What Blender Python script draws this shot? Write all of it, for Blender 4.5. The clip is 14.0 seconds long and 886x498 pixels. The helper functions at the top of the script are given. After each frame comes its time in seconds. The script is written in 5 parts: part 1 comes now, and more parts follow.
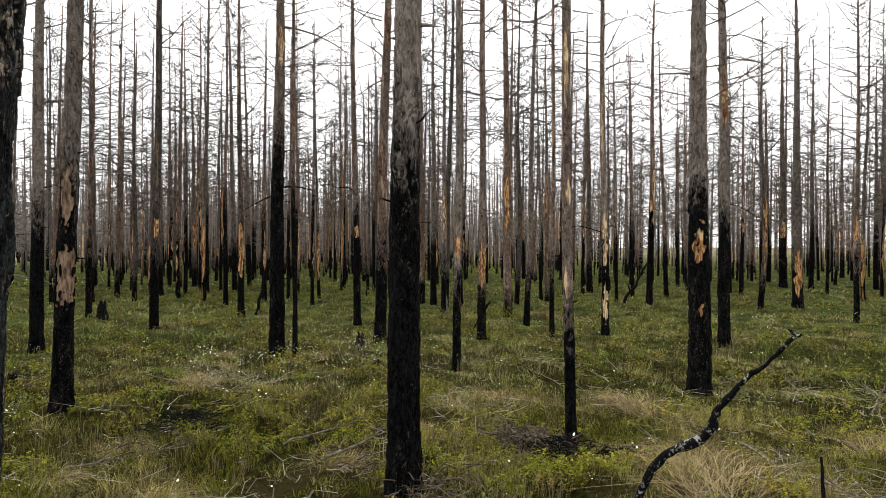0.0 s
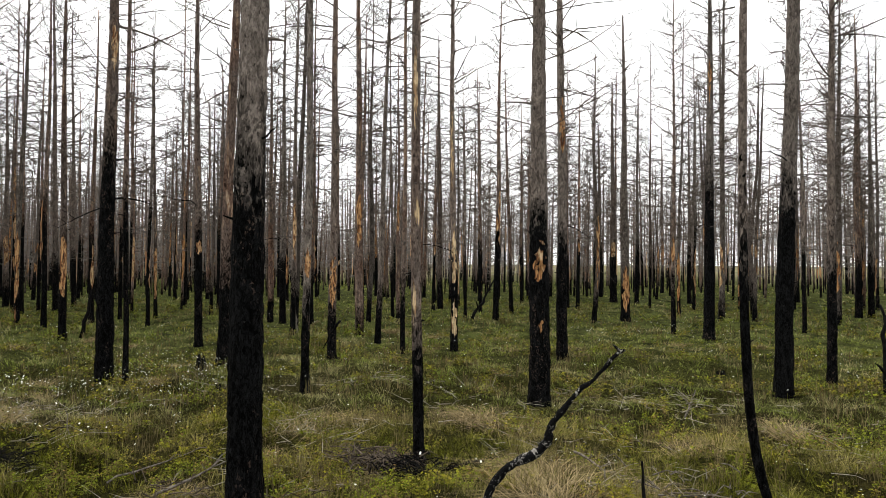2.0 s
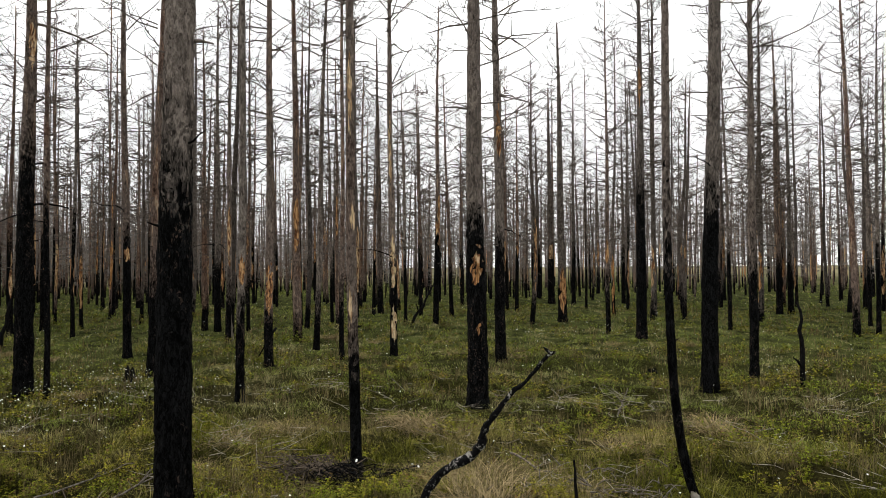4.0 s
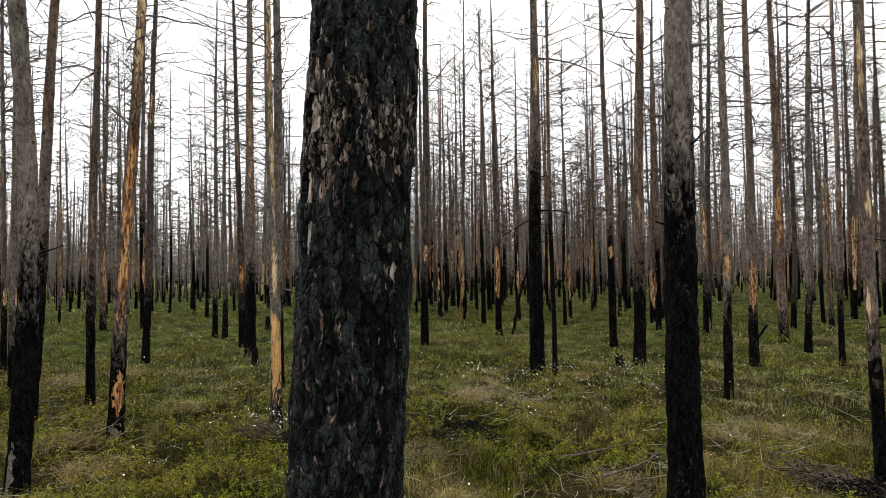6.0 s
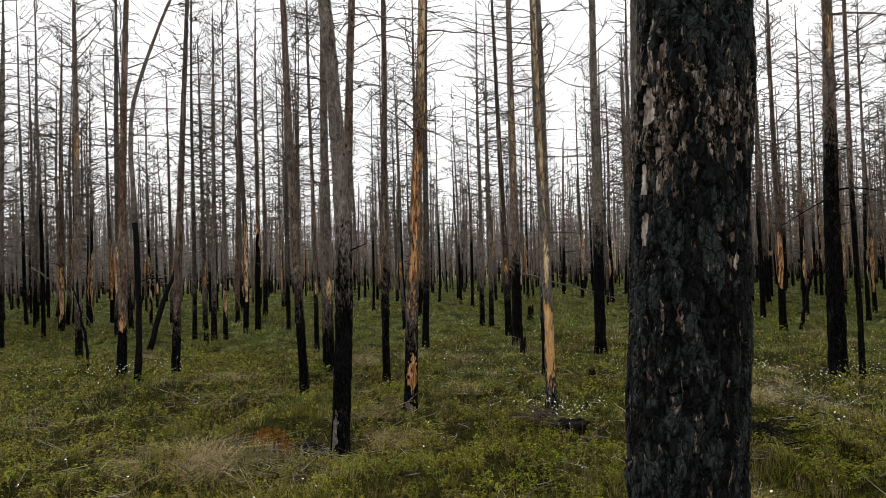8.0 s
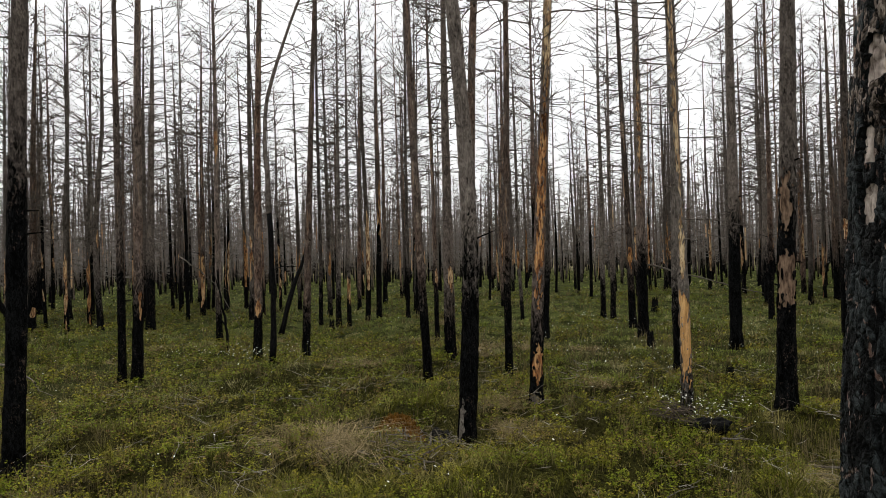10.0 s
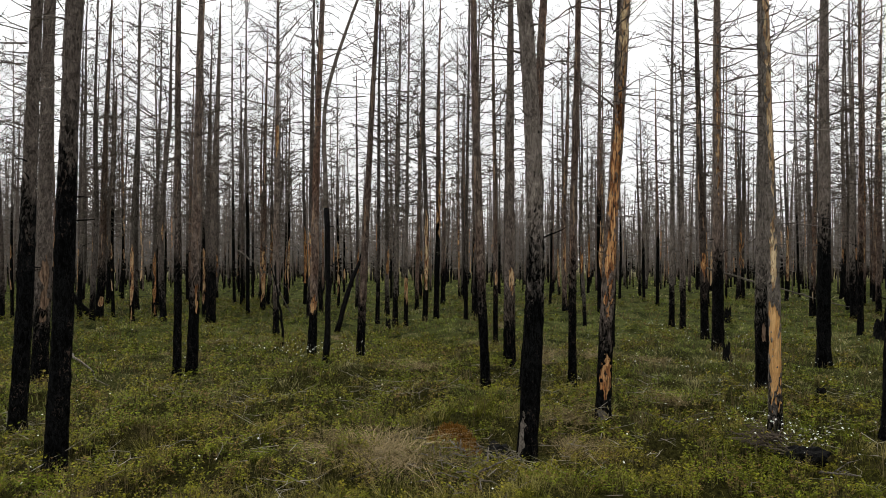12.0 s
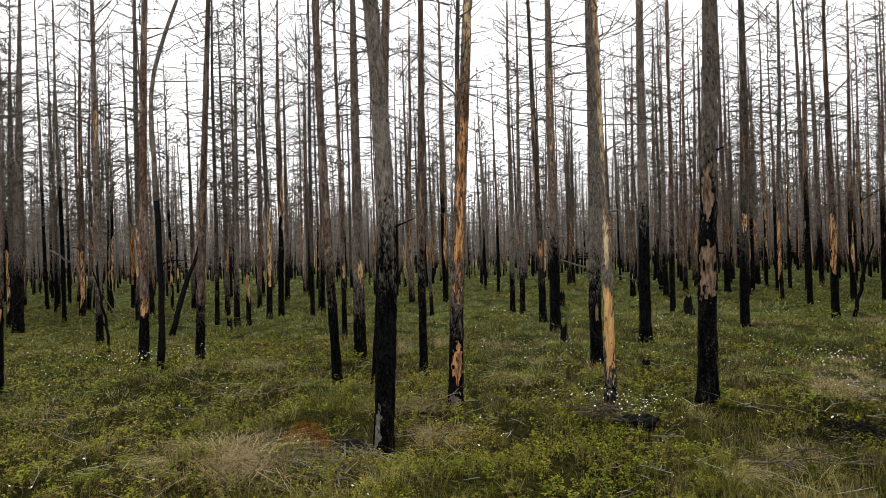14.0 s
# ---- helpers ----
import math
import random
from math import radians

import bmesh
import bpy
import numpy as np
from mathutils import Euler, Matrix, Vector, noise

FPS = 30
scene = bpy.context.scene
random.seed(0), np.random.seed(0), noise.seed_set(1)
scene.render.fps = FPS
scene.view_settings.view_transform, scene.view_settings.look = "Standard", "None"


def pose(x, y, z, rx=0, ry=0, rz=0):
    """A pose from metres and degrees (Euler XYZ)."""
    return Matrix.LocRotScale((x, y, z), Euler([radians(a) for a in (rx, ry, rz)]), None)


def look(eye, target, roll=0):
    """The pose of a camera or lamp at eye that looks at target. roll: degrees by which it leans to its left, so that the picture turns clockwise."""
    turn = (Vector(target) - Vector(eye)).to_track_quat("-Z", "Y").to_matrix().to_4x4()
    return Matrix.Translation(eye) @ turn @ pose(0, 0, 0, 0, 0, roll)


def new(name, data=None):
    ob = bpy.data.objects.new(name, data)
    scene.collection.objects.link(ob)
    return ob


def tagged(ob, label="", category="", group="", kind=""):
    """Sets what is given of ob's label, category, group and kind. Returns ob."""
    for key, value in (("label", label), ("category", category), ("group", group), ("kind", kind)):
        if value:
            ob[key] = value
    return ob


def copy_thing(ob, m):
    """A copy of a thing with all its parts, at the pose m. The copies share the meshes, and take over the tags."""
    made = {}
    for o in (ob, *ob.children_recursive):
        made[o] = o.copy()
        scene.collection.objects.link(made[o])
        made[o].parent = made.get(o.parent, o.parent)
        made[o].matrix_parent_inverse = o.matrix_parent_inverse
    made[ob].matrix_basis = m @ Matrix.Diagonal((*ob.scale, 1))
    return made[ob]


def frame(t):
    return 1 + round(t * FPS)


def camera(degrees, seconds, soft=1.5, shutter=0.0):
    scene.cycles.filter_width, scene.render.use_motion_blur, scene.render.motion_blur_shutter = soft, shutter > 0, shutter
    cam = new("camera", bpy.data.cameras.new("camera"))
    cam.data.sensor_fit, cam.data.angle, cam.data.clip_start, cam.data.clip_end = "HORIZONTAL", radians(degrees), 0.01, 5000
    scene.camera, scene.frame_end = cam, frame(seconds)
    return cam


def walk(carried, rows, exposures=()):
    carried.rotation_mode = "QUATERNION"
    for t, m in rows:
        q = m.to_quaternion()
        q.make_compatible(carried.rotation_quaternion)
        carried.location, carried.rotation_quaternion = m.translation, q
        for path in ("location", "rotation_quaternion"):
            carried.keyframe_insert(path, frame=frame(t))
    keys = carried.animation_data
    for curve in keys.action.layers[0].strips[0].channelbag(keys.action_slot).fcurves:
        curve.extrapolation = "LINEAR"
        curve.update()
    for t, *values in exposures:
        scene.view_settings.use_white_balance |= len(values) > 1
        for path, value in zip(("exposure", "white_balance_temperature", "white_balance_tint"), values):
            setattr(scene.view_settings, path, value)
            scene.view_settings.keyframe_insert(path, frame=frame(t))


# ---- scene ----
# ---- camera and its walk ----
cam = camera(68.73, 14.0, soft=0.75)
EXPOSURES = [(0.0, 0.27), (1.0, 0.36), (1.5, 0.31), (2.2, 0.05), (4.5, -0.26), (5.0, -0.36), (5.8, -0.04), (7.0, 0.1), (8.0, -0.22), (9.0, -0.49), (11.5, -0.05), (12.0, -0.3), (12.5, -0.26), (13.0, 0.1), (14.0, 0.07)]
PATH = [
    (0.0, (0.018, -0.000, 1.575, 0.000, -0.196, -0.092)),
    (0.5, (-0.011, 0.018, 1.591, -4.236, -1.391, -0.555)),
    (1.0, (-0.038, -0.001, 1.597, -5.070, -0.874, -0.190)),
    (1.5, (-0.015, -0.008, 1.598, -7.421, 0.256, -0.598)),
    (2.0, (0.051, 0.009, 1.599, -12.921, 1.312, -0.390)),
    (2.2, (0.074, 0.013, 1.599, -15.342, 1.284, -0.586)),
    (3.2, (0.100, 0.000, 1.605, -22.000, 1.750, -0.100)),
    (4.3, (0.080, -0.025, 1.615, -12.733, 1.965, 0.332)),
    (4.5, (0.052, -0.048, 1.618, -7.608, 2.245, 0.151)),
    (5.0, (-0.023, -0.149, 1.619, 4.022, 2.129, 0.441)),
    (5.5, (-0.056, -0.182, 1.610, 10.598, 1.788, 0.206)),
    (6.0, (-0.139, -0.231, 1.607, 21.349, 1.675, 0.889)),
    (6.5, (-0.213, -0.276, 1.605, 31.682, 0.856, 1.560)),
    (7.0, (-0.257, -0.283, 1.602, 36.250, 0.800, 1.311)),
    (7.5, (-0.267, -0.319, 1.608, 39.187, 1.513, 1.251)),
    (8.0, (-0.273, -0.376, 1.614, 43.428, 1.344, 1.693)),
    (8.5, (-0.301, -0.436, 1.622, 49.982, 2.116, 1.785)),
    (9.0, (-0.318, -0.474, 1.614, 52.365, 1.534, 1.900)),
    (9.2, (-0.334, -0.472, 1.614, 52.817, 1.044, 2.676)),
    (10.2, (-0.470, -0.370, 1.590, 53.600, 0.600, 1.200)),
    (11.3, (-0.637, -0.239, 1.565, 54.598, -0.440, 0.193)),
    (11.5, (-0.718, -0.223, 1.575, 54.867, 1.688, 0.636)),
    (12.0, (-0.822, -0.164, 1.577, 58.563, 0.967, -0.003)),
    (12.5, (-0.912, -0.175, 1.584, 55.179, -0.720, 0.822)),
    (13.0, (-0.932, -0.181, 1.574, 53.503, -0.821, 0.925)),
    (13.5, (-0.919, -0.186, 1.562, 51.528, -1.822, 0.997)),
    (14.0, (-0.942, -0.146, 1.551, 44.871, 0.218, 1.617)),
]
walk(cam, [(t, pose(x, y, z, 90 + pitch, roll, yaw)) for t, (x, y, z, yaw, pitch, roll) in PATH], EXPOSURES)

# ---- world and sun: an overcast day ----
world = bpy.data.worlds.new("overcast_sky")
scene.world = world
world.use_nodes = True
wn, wl = world.node_tree.nodes, world.node_tree.links
wn.clear()
sky = wn.new("ShaderNodeTexSky")
sky.sky_type = "NISHITA"
sky.sun_disc = False
sky.sun_elevation, sky.sun_rotation = radians(48), radians(-75)
w_coord = wn.new("ShaderNodeTexCoord")
w_noise = wn.new("ShaderNodeTexNoise")
w_noise.inputs["Scale"].default_value = 2.2
w_noise.inputs["Detail"].default_value = 5
w_ramp = wn.new("ShaderNodeMapRange")
w_ramp.inputs["From Min"].default_value, w_ramp.inputs["From Max"].default_value = 0.38, 0.62
w_ramp.inputs["To Min"].default_value, w_ramp.inputs["To Max"].default_value = 0.86, 0.985
w_cloud = wn.new("ShaderNodeMix")
w_cloud.data_type = "RGBA"
w_cloud.inputs["B"].default_value = (16.9, 16.9, 16.8, 1)
w_bg = wn.new("ShaderNodeBackground")
w_bg.inputs["Strength"].default_value = 0.104
w_out = wn.new("ShaderNodeOutputWorld")
wl.new(w_coord.outputs["Generated"], w_noise.inputs["Vector"])
wl.new(w_noise.outputs["Fac"], w_ramp.inputs["Value"])
wl.new(w_ramp.outputs["Result"], w_cloud.inputs["Factor"])
wl.new(sky.outputs["Color"], w_cloud.inputs["A"])
wl.new(w_cloud.outputs["Result"], w_bg.inputs["Color"])
wl.new(w_bg.outputs["Background"], w_out.inputs["Surface"])

sun_data = bpy.data.lights.new("sun", "SUN")
sun_data.energy, sun_data.angle, sun_data.color = 2.0, radians(12), (1.0, 0.96, 0.9)
sun = new("sun", sun_data)
sun.matrix_world = look((-30, 8, 34), (0, 0, 0))

# ---- materials ----
class Nodes:
    """A small builder of node materials."""

    def __init__(self, name, rough=0.8, spec=0.3):
        self.mat = bpy.data.materials.new(name)
        self.mat.use_nodes = True
        self.t = self.mat.node_tree
        self.bsdf = self.t.nodes["Principled BSDF"]
        self.bsdf.inputs["Roughness"].default_value = rough
        self.bsdf.inputs["Specular IOR Level"].default_value = spec

    def link(self, a, b):
        self.t.links.new(a, b)

    def coord(self, scale=(1, 1, 1), world_space=False):
        n = self.t.nodes.new("ShaderNodeNewGeometry" if world_space else "ShaderNodeTexCoord")
        m = self.t.nodes.new("ShaderNodeMapping")
        m.inputs["Scale"].default_value = scale
        self.link(n.outputs["Position" if world_space else "Object"], m.inputs["Vector"])
        return m.outputs["Vector"]

    def scaled(self, vec, scale):
        m = self.t.nodes.new("ShaderNodeVectorMath")
        m.operation = "MULTIPLY"
        m.inputs[1].default_value = scale
        self.link(vec, m.inputs[0])
        return m.outputs[0]

    def own_coord(self, value):
        """Object coordinates, moved along by a value of the thing's own, so that copies differ."""
        m = self.t.nodes.new("ShaderNodeVectorMath")
        m.operation = "MULTIPLY_ADD"
        m.inputs[1].default_value = (7.0, 3.0, 23.0)
        self.link(value, m.inputs[0])
        self.link(self.coord(), m.inputs[2])
        return m.outputs[0]

    def warped(self, vec, scale, amount):
        """The same coordinates, pushed about by noise."""
        n = self.t.nodes.new("ShaderNodeTexNoise")
        n.inputs["Scale"].default_value, n.inputs["Detail"].default_value = scale, 3
        self.link(vec, n.inputs["Vector"])
        m = self.t.nodes.new("ShaderNodeVectorMath")
        m.operation = "MULTIPLY_ADD"
        m.inputs[1].default_value = (amount, amount, amount)
        self.link(n.outputs["Color"], m.inputs[0])
        self.link(vec, m.inputs[2])
        return m.outputs[0]

    def noise(self, vec, scale, detail=4, rough=0.6, warp=0.0):
        n = self.t.nodes.new("ShaderNodeTexNoise")
        n.inputs["Scale"].default_value, n.inputs["Detail"].default_value = scale, detail
        n.inputs["Roughness"].default_value, n.inputs["Distortion"].default_value = rough, warp
        self.link(vec, n.inputs["Vector"])
        return n.outputs["Fac"]

    def cells(self, vec, scale, feature="DISTANCE_TO_EDGE"):
        n = self.t.nodes.new("ShaderNodeTexVoronoi")
        n.feature = feature
        n.inputs["Scale"].default_value = scale
        self.link(vec, n.inputs["Vector"])
        return n.outputs["Distance"]

    def flake_tone(self, vec, scale):
        """A random value for each flake."""
        n = self.t.nodes.new("ShaderNodeTexVoronoi")
        n.inputs["Scale"].default_value = scale
        s = self.t.nodes.new("ShaderNodeSeparateColor")
        self.link(vec, n.inputs["Vector"])
        self.link(n.outputs["Color"], s.inputs["Color"])
        return s.outputs["Red"]

    def span(self, value, a, b, c=0.0, d=1.0):
        n = self.t.nodes.new("ShaderNodeMapRange")
        for key, v in (("From Min", a), ("From Max", b), ("To Min", c), ("To Max", d)):
            n.inputs[key].default_value = v
        self.link(value, n.inputs["Value"])
        return n.outputs["Result"]

    def math(self, op, a, b):
        n = self.t.nodes.new("ShaderNodeMath")
        n.operation = op
        for i, v in enumerate((a, b)):
            if isinstance(v, (int, float)):
                n.inputs[i].default_value = v
            else:
                self.link(v, n.inputs[i])
        return n.outputs[0]

    def mix(self, fac, a, b):
        n = self.t.nodes.new("ShaderNodeMix")
        n.data_type = "RGBA"
        self.link(fac, n.inputs["Factor"])
        for key, v in (("A", a), ("B", b)):
            if isinstance(v, tuple):
                n.inputs[key].default_value = (*v, 1)
            else:
                self.link(v, n.inputs[key])
        return n.outputs["Result"]

    def attr(self, name):
        n = self.t.nodes.new("ShaderNodeAttribute")
        n.attribute_name = name
        return n.outputs["Fac"]

    def island(self):
        return self.t.nodes.new("ShaderNodeNewGeometry").outputs["Random Per Island"]

    def object_random(self):
        return self.t.nodes.new("ShaderNodeObjectInfo").outputs["Random"]

    def bump(self, height, distance, strength=1.0, normal=None):
        n = self.t.nodes.new("ShaderNodeBump")
        n.inputs["Distance"].default_value, n.inputs["Strength"].default_value = distance, strength
        self.link(height, n.inputs["Height"])
        if normal is not None:
            self.link(normal, n.inputs["Normal"])
        return n.outputs["Normal"]

    def done(self, colour, normal=None, rough=None):
        if isinstance(colour, tuple):
            self.bsdf.inputs["Base Color"].default_value = (*colour, 1)
        else:
            self.link(colour, self.bsdf.inputs["Base Color"])
        if normal is not None:
            self.link(normal, self.bsdf.inputs["Normal"])
        if rough is not None:
            self.link(rough, self.bsdf.inputs["Roughness"])
        return self.mat


def make_bark():
    """Pine bark: grey, tan or reddish plates above, burnt black up to the height stored in 'burn'."""
    n = Nodes("pine_bark", 0.9, 0.02)
    hue, other = n.attr("tint"), n.attr("soot")
    raw = n.own_coord(n.object_random())
    where = n.warped(n.warped(n.scaled(raw, (1, 1, 0.40)), 9, 0.10), 45, 0.035)
    tone = n.flake_tone(where, 62)
    joint = n.cells(where, 62)
    small = n.flake_tone(n.warped(n.scaled(raw, (1, 1, 0.6)), 60, 0.03), 110)
    grain = n.noise(n.scaled(raw, (1, 1, 0.3)), 70, 5, 0.7)
    flakes = n.noise(n.scaled(raw, (1, 1, 0.42)), 13, 4, 0.65, 0.8)
    large = n.noise(n.scaled(raw, (1, 1, 0.30)), 3.0, 3)
    level = n.math("ADD", n.math("MULTIPLY", tone, 0.36), n.math("ADD", n.math("MULTIPLY", small, 0.22), n.math("ADD", n.math("MULTIPLY", n.span(grain, 0.35, 0.65), 0.16), n.math("MULTIPLY", n.span(flakes, 0.35, 0.65), 0.30))))
    pale = n.mix(hue, (0.420, 0.362, 0.314), (0.350, 0.258, 0.212))
    deep = n.mix(hue, (0.115, 0.097, 0.083), (0.090, 0.061, 0.049))
    upper = n.mix(n.span(level, 0.25, 0.82), deep, pale)
    red = n.mix(n.span(level, 0.3, 0.8), (0.075, 0.038, 0.026), (0.350, 0.205, 0.140))
    upper = n.mix(n.math("MULTIPLY", n.span(large, 0.47, 0.60), n.span(hue, 0.25, 1.1)), upper, red)
    upper = n.mix(n.math("MULTIPLY", n.span(flakes, 0.60, 0.66), n.span(small, 0.40, 0.55)), upper, n.mix(hue, (0.50, 0.44, 0.375), (0.56, 0.42, 0.30)))
    upper = n.mix(n.math("MULTIPLY", other, 0.85), upper, n.mix(n.span(level, 0.3, 0.8), (0.016, 0.0145, 0.0135), (0.100, 0.089, 0.080)))
    upper = n.mix(n.math("MULTIPLY", n.span(joint, 0.06, 0.0), 0.32), upper, (0.012, 0.010, 0.009))
    strip = n.noise(n.scaled(raw, (1, 1, 0.09)), 17, 4, 0.6, 0.4)
    upper = n.mix(n.math("MULTIPLY", n.span(strip, 0.575, 0.625), n.span(hue, 0.35, 0.9)), upper, n.mix(n.span(grain, 0.4, 0.6), (0.30, 0.155, 0.085), (0.60, 0.47, 0.34)))
    upper = n.mix(n.span(n.noise(n.scaled(raw, (1, 1, 0.55)), 21, 3, 0.6), 0.63, 0.70, 0.0, 0.85), upper, (0.010, 0.008, 0.007))
    char = n.mix(n.span(level, 0.30, 0.85), (0.0010, 0.0010, 0.0010), (0.0175, 0.0180, 0.0185))
    char = n.mix(n.math("MULTIPLY", n.span(joint, 0.07, 0.0), 0.9), char, (0.0008, 0.0008, 0.0008))
    scuff = n.math("MULTIPLY", n.span(small, 0.78, 0.88), n.math("MULTIPLY", n.span(flakes, 0.50, 0.58), n.span(large, 0.44, 0.58)))
    char = n.mix(scuff, char, (0.100, 0.070, 0.056))
    edge = n.math("ADD", n.attr("burn"), n.math("MULTIPLY", n.math("SUBTRACT", n.noise(n.scaled(raw, (1, 1, 0.35)), 5, 4), 0.5), 1.3))
    edge = n.math("ADD", edge, n.math("MULTIPLY", n.math("SUBTRACT", tone, 0.5), 0.35))
    edge = n.math("ADD", edge, n.math("MULTIPLY", n.math("SUBTRACT", flakes, 0.5), 0.8))
    colour = n.mix(n.span(edge, -0.30, 0.34), char, upper)
    h = n.math("ADD", n.math("MULTIPLY", level, 1.2), n.math("ADD", n.math("MULTIPLY", n.span(joint, 0.0, 0.12), 0.5), n.math("MULTIPLY", grain, 0.6)))
    return n.done(colour, n.bump(h, 0.020, 1.0), n.span(grain, 0.3, 0.7, 0.95, 0.6))


def make_near_bark():
    """The thick burnt bark of the old pine: black and blue-grey plates, brown and pink where flakes have broken off."""
    n = Nodes("burnt_thick_bark", 0.75, 0.10)
    fine = n.noise(n.coord((1, 1, 0.6)), 170, 5, 0.7)
    mid = n.noise(n.coord((1, 1, 0.55)), 48, 5, 0.65, 0.7)
    streak = n.noise(n.coord((1, 1, 0.16)), 110, 4, 0.6)
    wide = n.noise(n.coord((1, 1, 0.6)), 13, 3)
    where = n.warped(n.coord((1, 1, 0.48)), 40, 0.035)
    tone = n.flake_tone(where, 46)
    crackle = n.cells(where, 46)
    crumb = n.flake_tone(n.warped(n.coord((1, 1, 0.30)), 100, 0.02), 125)
    plate, worn = n.attr("plate"), n.attr("worn")
    sooty = n.mix(n.span(mid, 0.35, 0.65), (0.0022, 0.0025, 0.0025), (0.0130, 0.0145, 0.0145))
    slate = n.mix(n.span(fine, 0.32, 0.66), (0.009, 0.011, 0.0115), (0.060, 0.072, 0.073))
    col = n.mix(n.span(n.math("ADD", plate, n.math("MULTIPLY", mid, 0.8)), 0.80, 1.12), sooty, slate)
    # torn places: brown under-bark, here and there pink or pale
    under = n.mix(n.span(streak, 0.35, 0.65), (0.042, 0.029, 0.021), (0.215, 0.168, 0.132))
    under = n.mix(n.span(crumb, 0.66, 0.80), under, (0.40, 0.33, 0.275))
    under = n.mix(n.span(crumb, 0.34, 0.24), under, (0.006, 0.006, 0.006))
    torn = n.math("ADD", n.math("MULTIPLY", tone, 0.50), n.math("ADD", n.math("MULTIPLY", worn, 0.55), n.math("MULTIPLY", mid, 0.5)))
    torn = n.math("ADD", torn, n.math("MULTIPLY", n.math("SUBTRACT", wide, 0.5), 0.9))
    col = n.mix(n.span(torn, 0.92, 0.98), col, under)
    # single narrow flakes gone all over the trunk
    scrape = n.noise(n.coord((1, 1, 0.36)), 62, 3, 0.5, 0.8)
    col = n.mix(n.span(scrape, 0.636, 0.660), col, n.mix(n.span(streak, 0.4, 0.6), (0.115, 0.068, 0.050), (0.290, 0.225, 0.195)))
    col = n.mix(n.math("MULTIPLY", n.span(crackle, 0.06, 0.0), 0.9), col, (0.0012, 0.0011, 0.001))
    col = n.mix(n.math("MULTIPLY", n.attr("crack"), 0.93), col, (0.0012, 0.0011, 0.001))
    h = n.math("ADD", fine, n.math("ADD", n.math("MULTIPLY", mid, 1.2), n.math("ADD", n.math("MULTIPLY", tone, 0.8), n.math("MULTIPLY", n.span(crackle, 0.0, 0.14), 0.8))))
    return n.done(col, n.bump(h, 0.012, 1.0), n.span(fine, 0.3, 0.7, 0.8, 0.5))


def make_wood(name, p0, p1, d0, d1, soot=1.0):
    """Bare pine wood where the bark has fallen: straw to rust, streaked along the grain, flecked with soot."""
    n = Nodes(name, 0.7, 0.15)
    streak = n.noise(n.coord((1, 1, 0.06)), 60, 4, 0.65)
    blot = n.noise(n.coord((1, 1, 0.22)), 26, 5, 0.7, 0.6)
    hue = n.object_random()
    pale = n.mix(hue, p0, p1)
    deep = n.mix(hue, d0, d1)
    col = n.mix(n.span(streak, 0.36, 0.62), deep, pale)
    col = n.mix(n.span(blot, 0.47, 0.54, 0.0, soot), col, n.mix(n.span(streak, 0.4, 0.6), (0.070, 0.028, 0.014), (0.31, 0.13, 0.048)))
    col = n.mix(n.span(n.noise(n.coord((1, 1, 0.16)), 50, 4, 0.7), 0.55, 0.60, 0.0, soot), col, (0.020, 0.014, 0.011))
    return n.done(col, n.bump(streak, 0.006, 0.8))


def make_plain(name, a, b, scale=30, rough=0.85, per_island=0.0, bump=0.0, stretch=(1, 1, 1), gloss=0.03):
    """Two tones of one surface, mixed by fine noise and by the piece."""
    n = Nodes(name, rough, gloss)
    grain = n.noise(n.coord(stretch), scale, 4)
    fac = n.span(grain, 0.35, 0.65)
    if per_island:
        fac = n.math("ADD", n.math("MULTIPLY", fac, 1 - per_island), n.math("MULTIPLY", n.island(), per_island))
    return n.done(n.mix(fac, a, b), n.bump(grain, bump) if bump else None)


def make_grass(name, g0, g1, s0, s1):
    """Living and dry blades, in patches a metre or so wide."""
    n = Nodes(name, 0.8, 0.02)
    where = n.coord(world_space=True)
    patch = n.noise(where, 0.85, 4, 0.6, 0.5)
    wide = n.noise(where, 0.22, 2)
    # metre-wide noise paints the light and dark of hummocks into the tone
    variants = n.span(n.noise(where, 1.9, 4, 0.6), 0.42, 0.58)
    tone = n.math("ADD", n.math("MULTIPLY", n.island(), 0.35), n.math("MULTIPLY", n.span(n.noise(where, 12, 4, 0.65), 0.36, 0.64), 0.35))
    tone = n.math("ADD", tone, n.math("MULTIPLY", variants, 0.30))
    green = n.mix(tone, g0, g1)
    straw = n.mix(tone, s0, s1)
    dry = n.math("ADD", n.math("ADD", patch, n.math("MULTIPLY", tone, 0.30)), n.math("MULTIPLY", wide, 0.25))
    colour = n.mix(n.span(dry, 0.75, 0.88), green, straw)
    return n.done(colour)


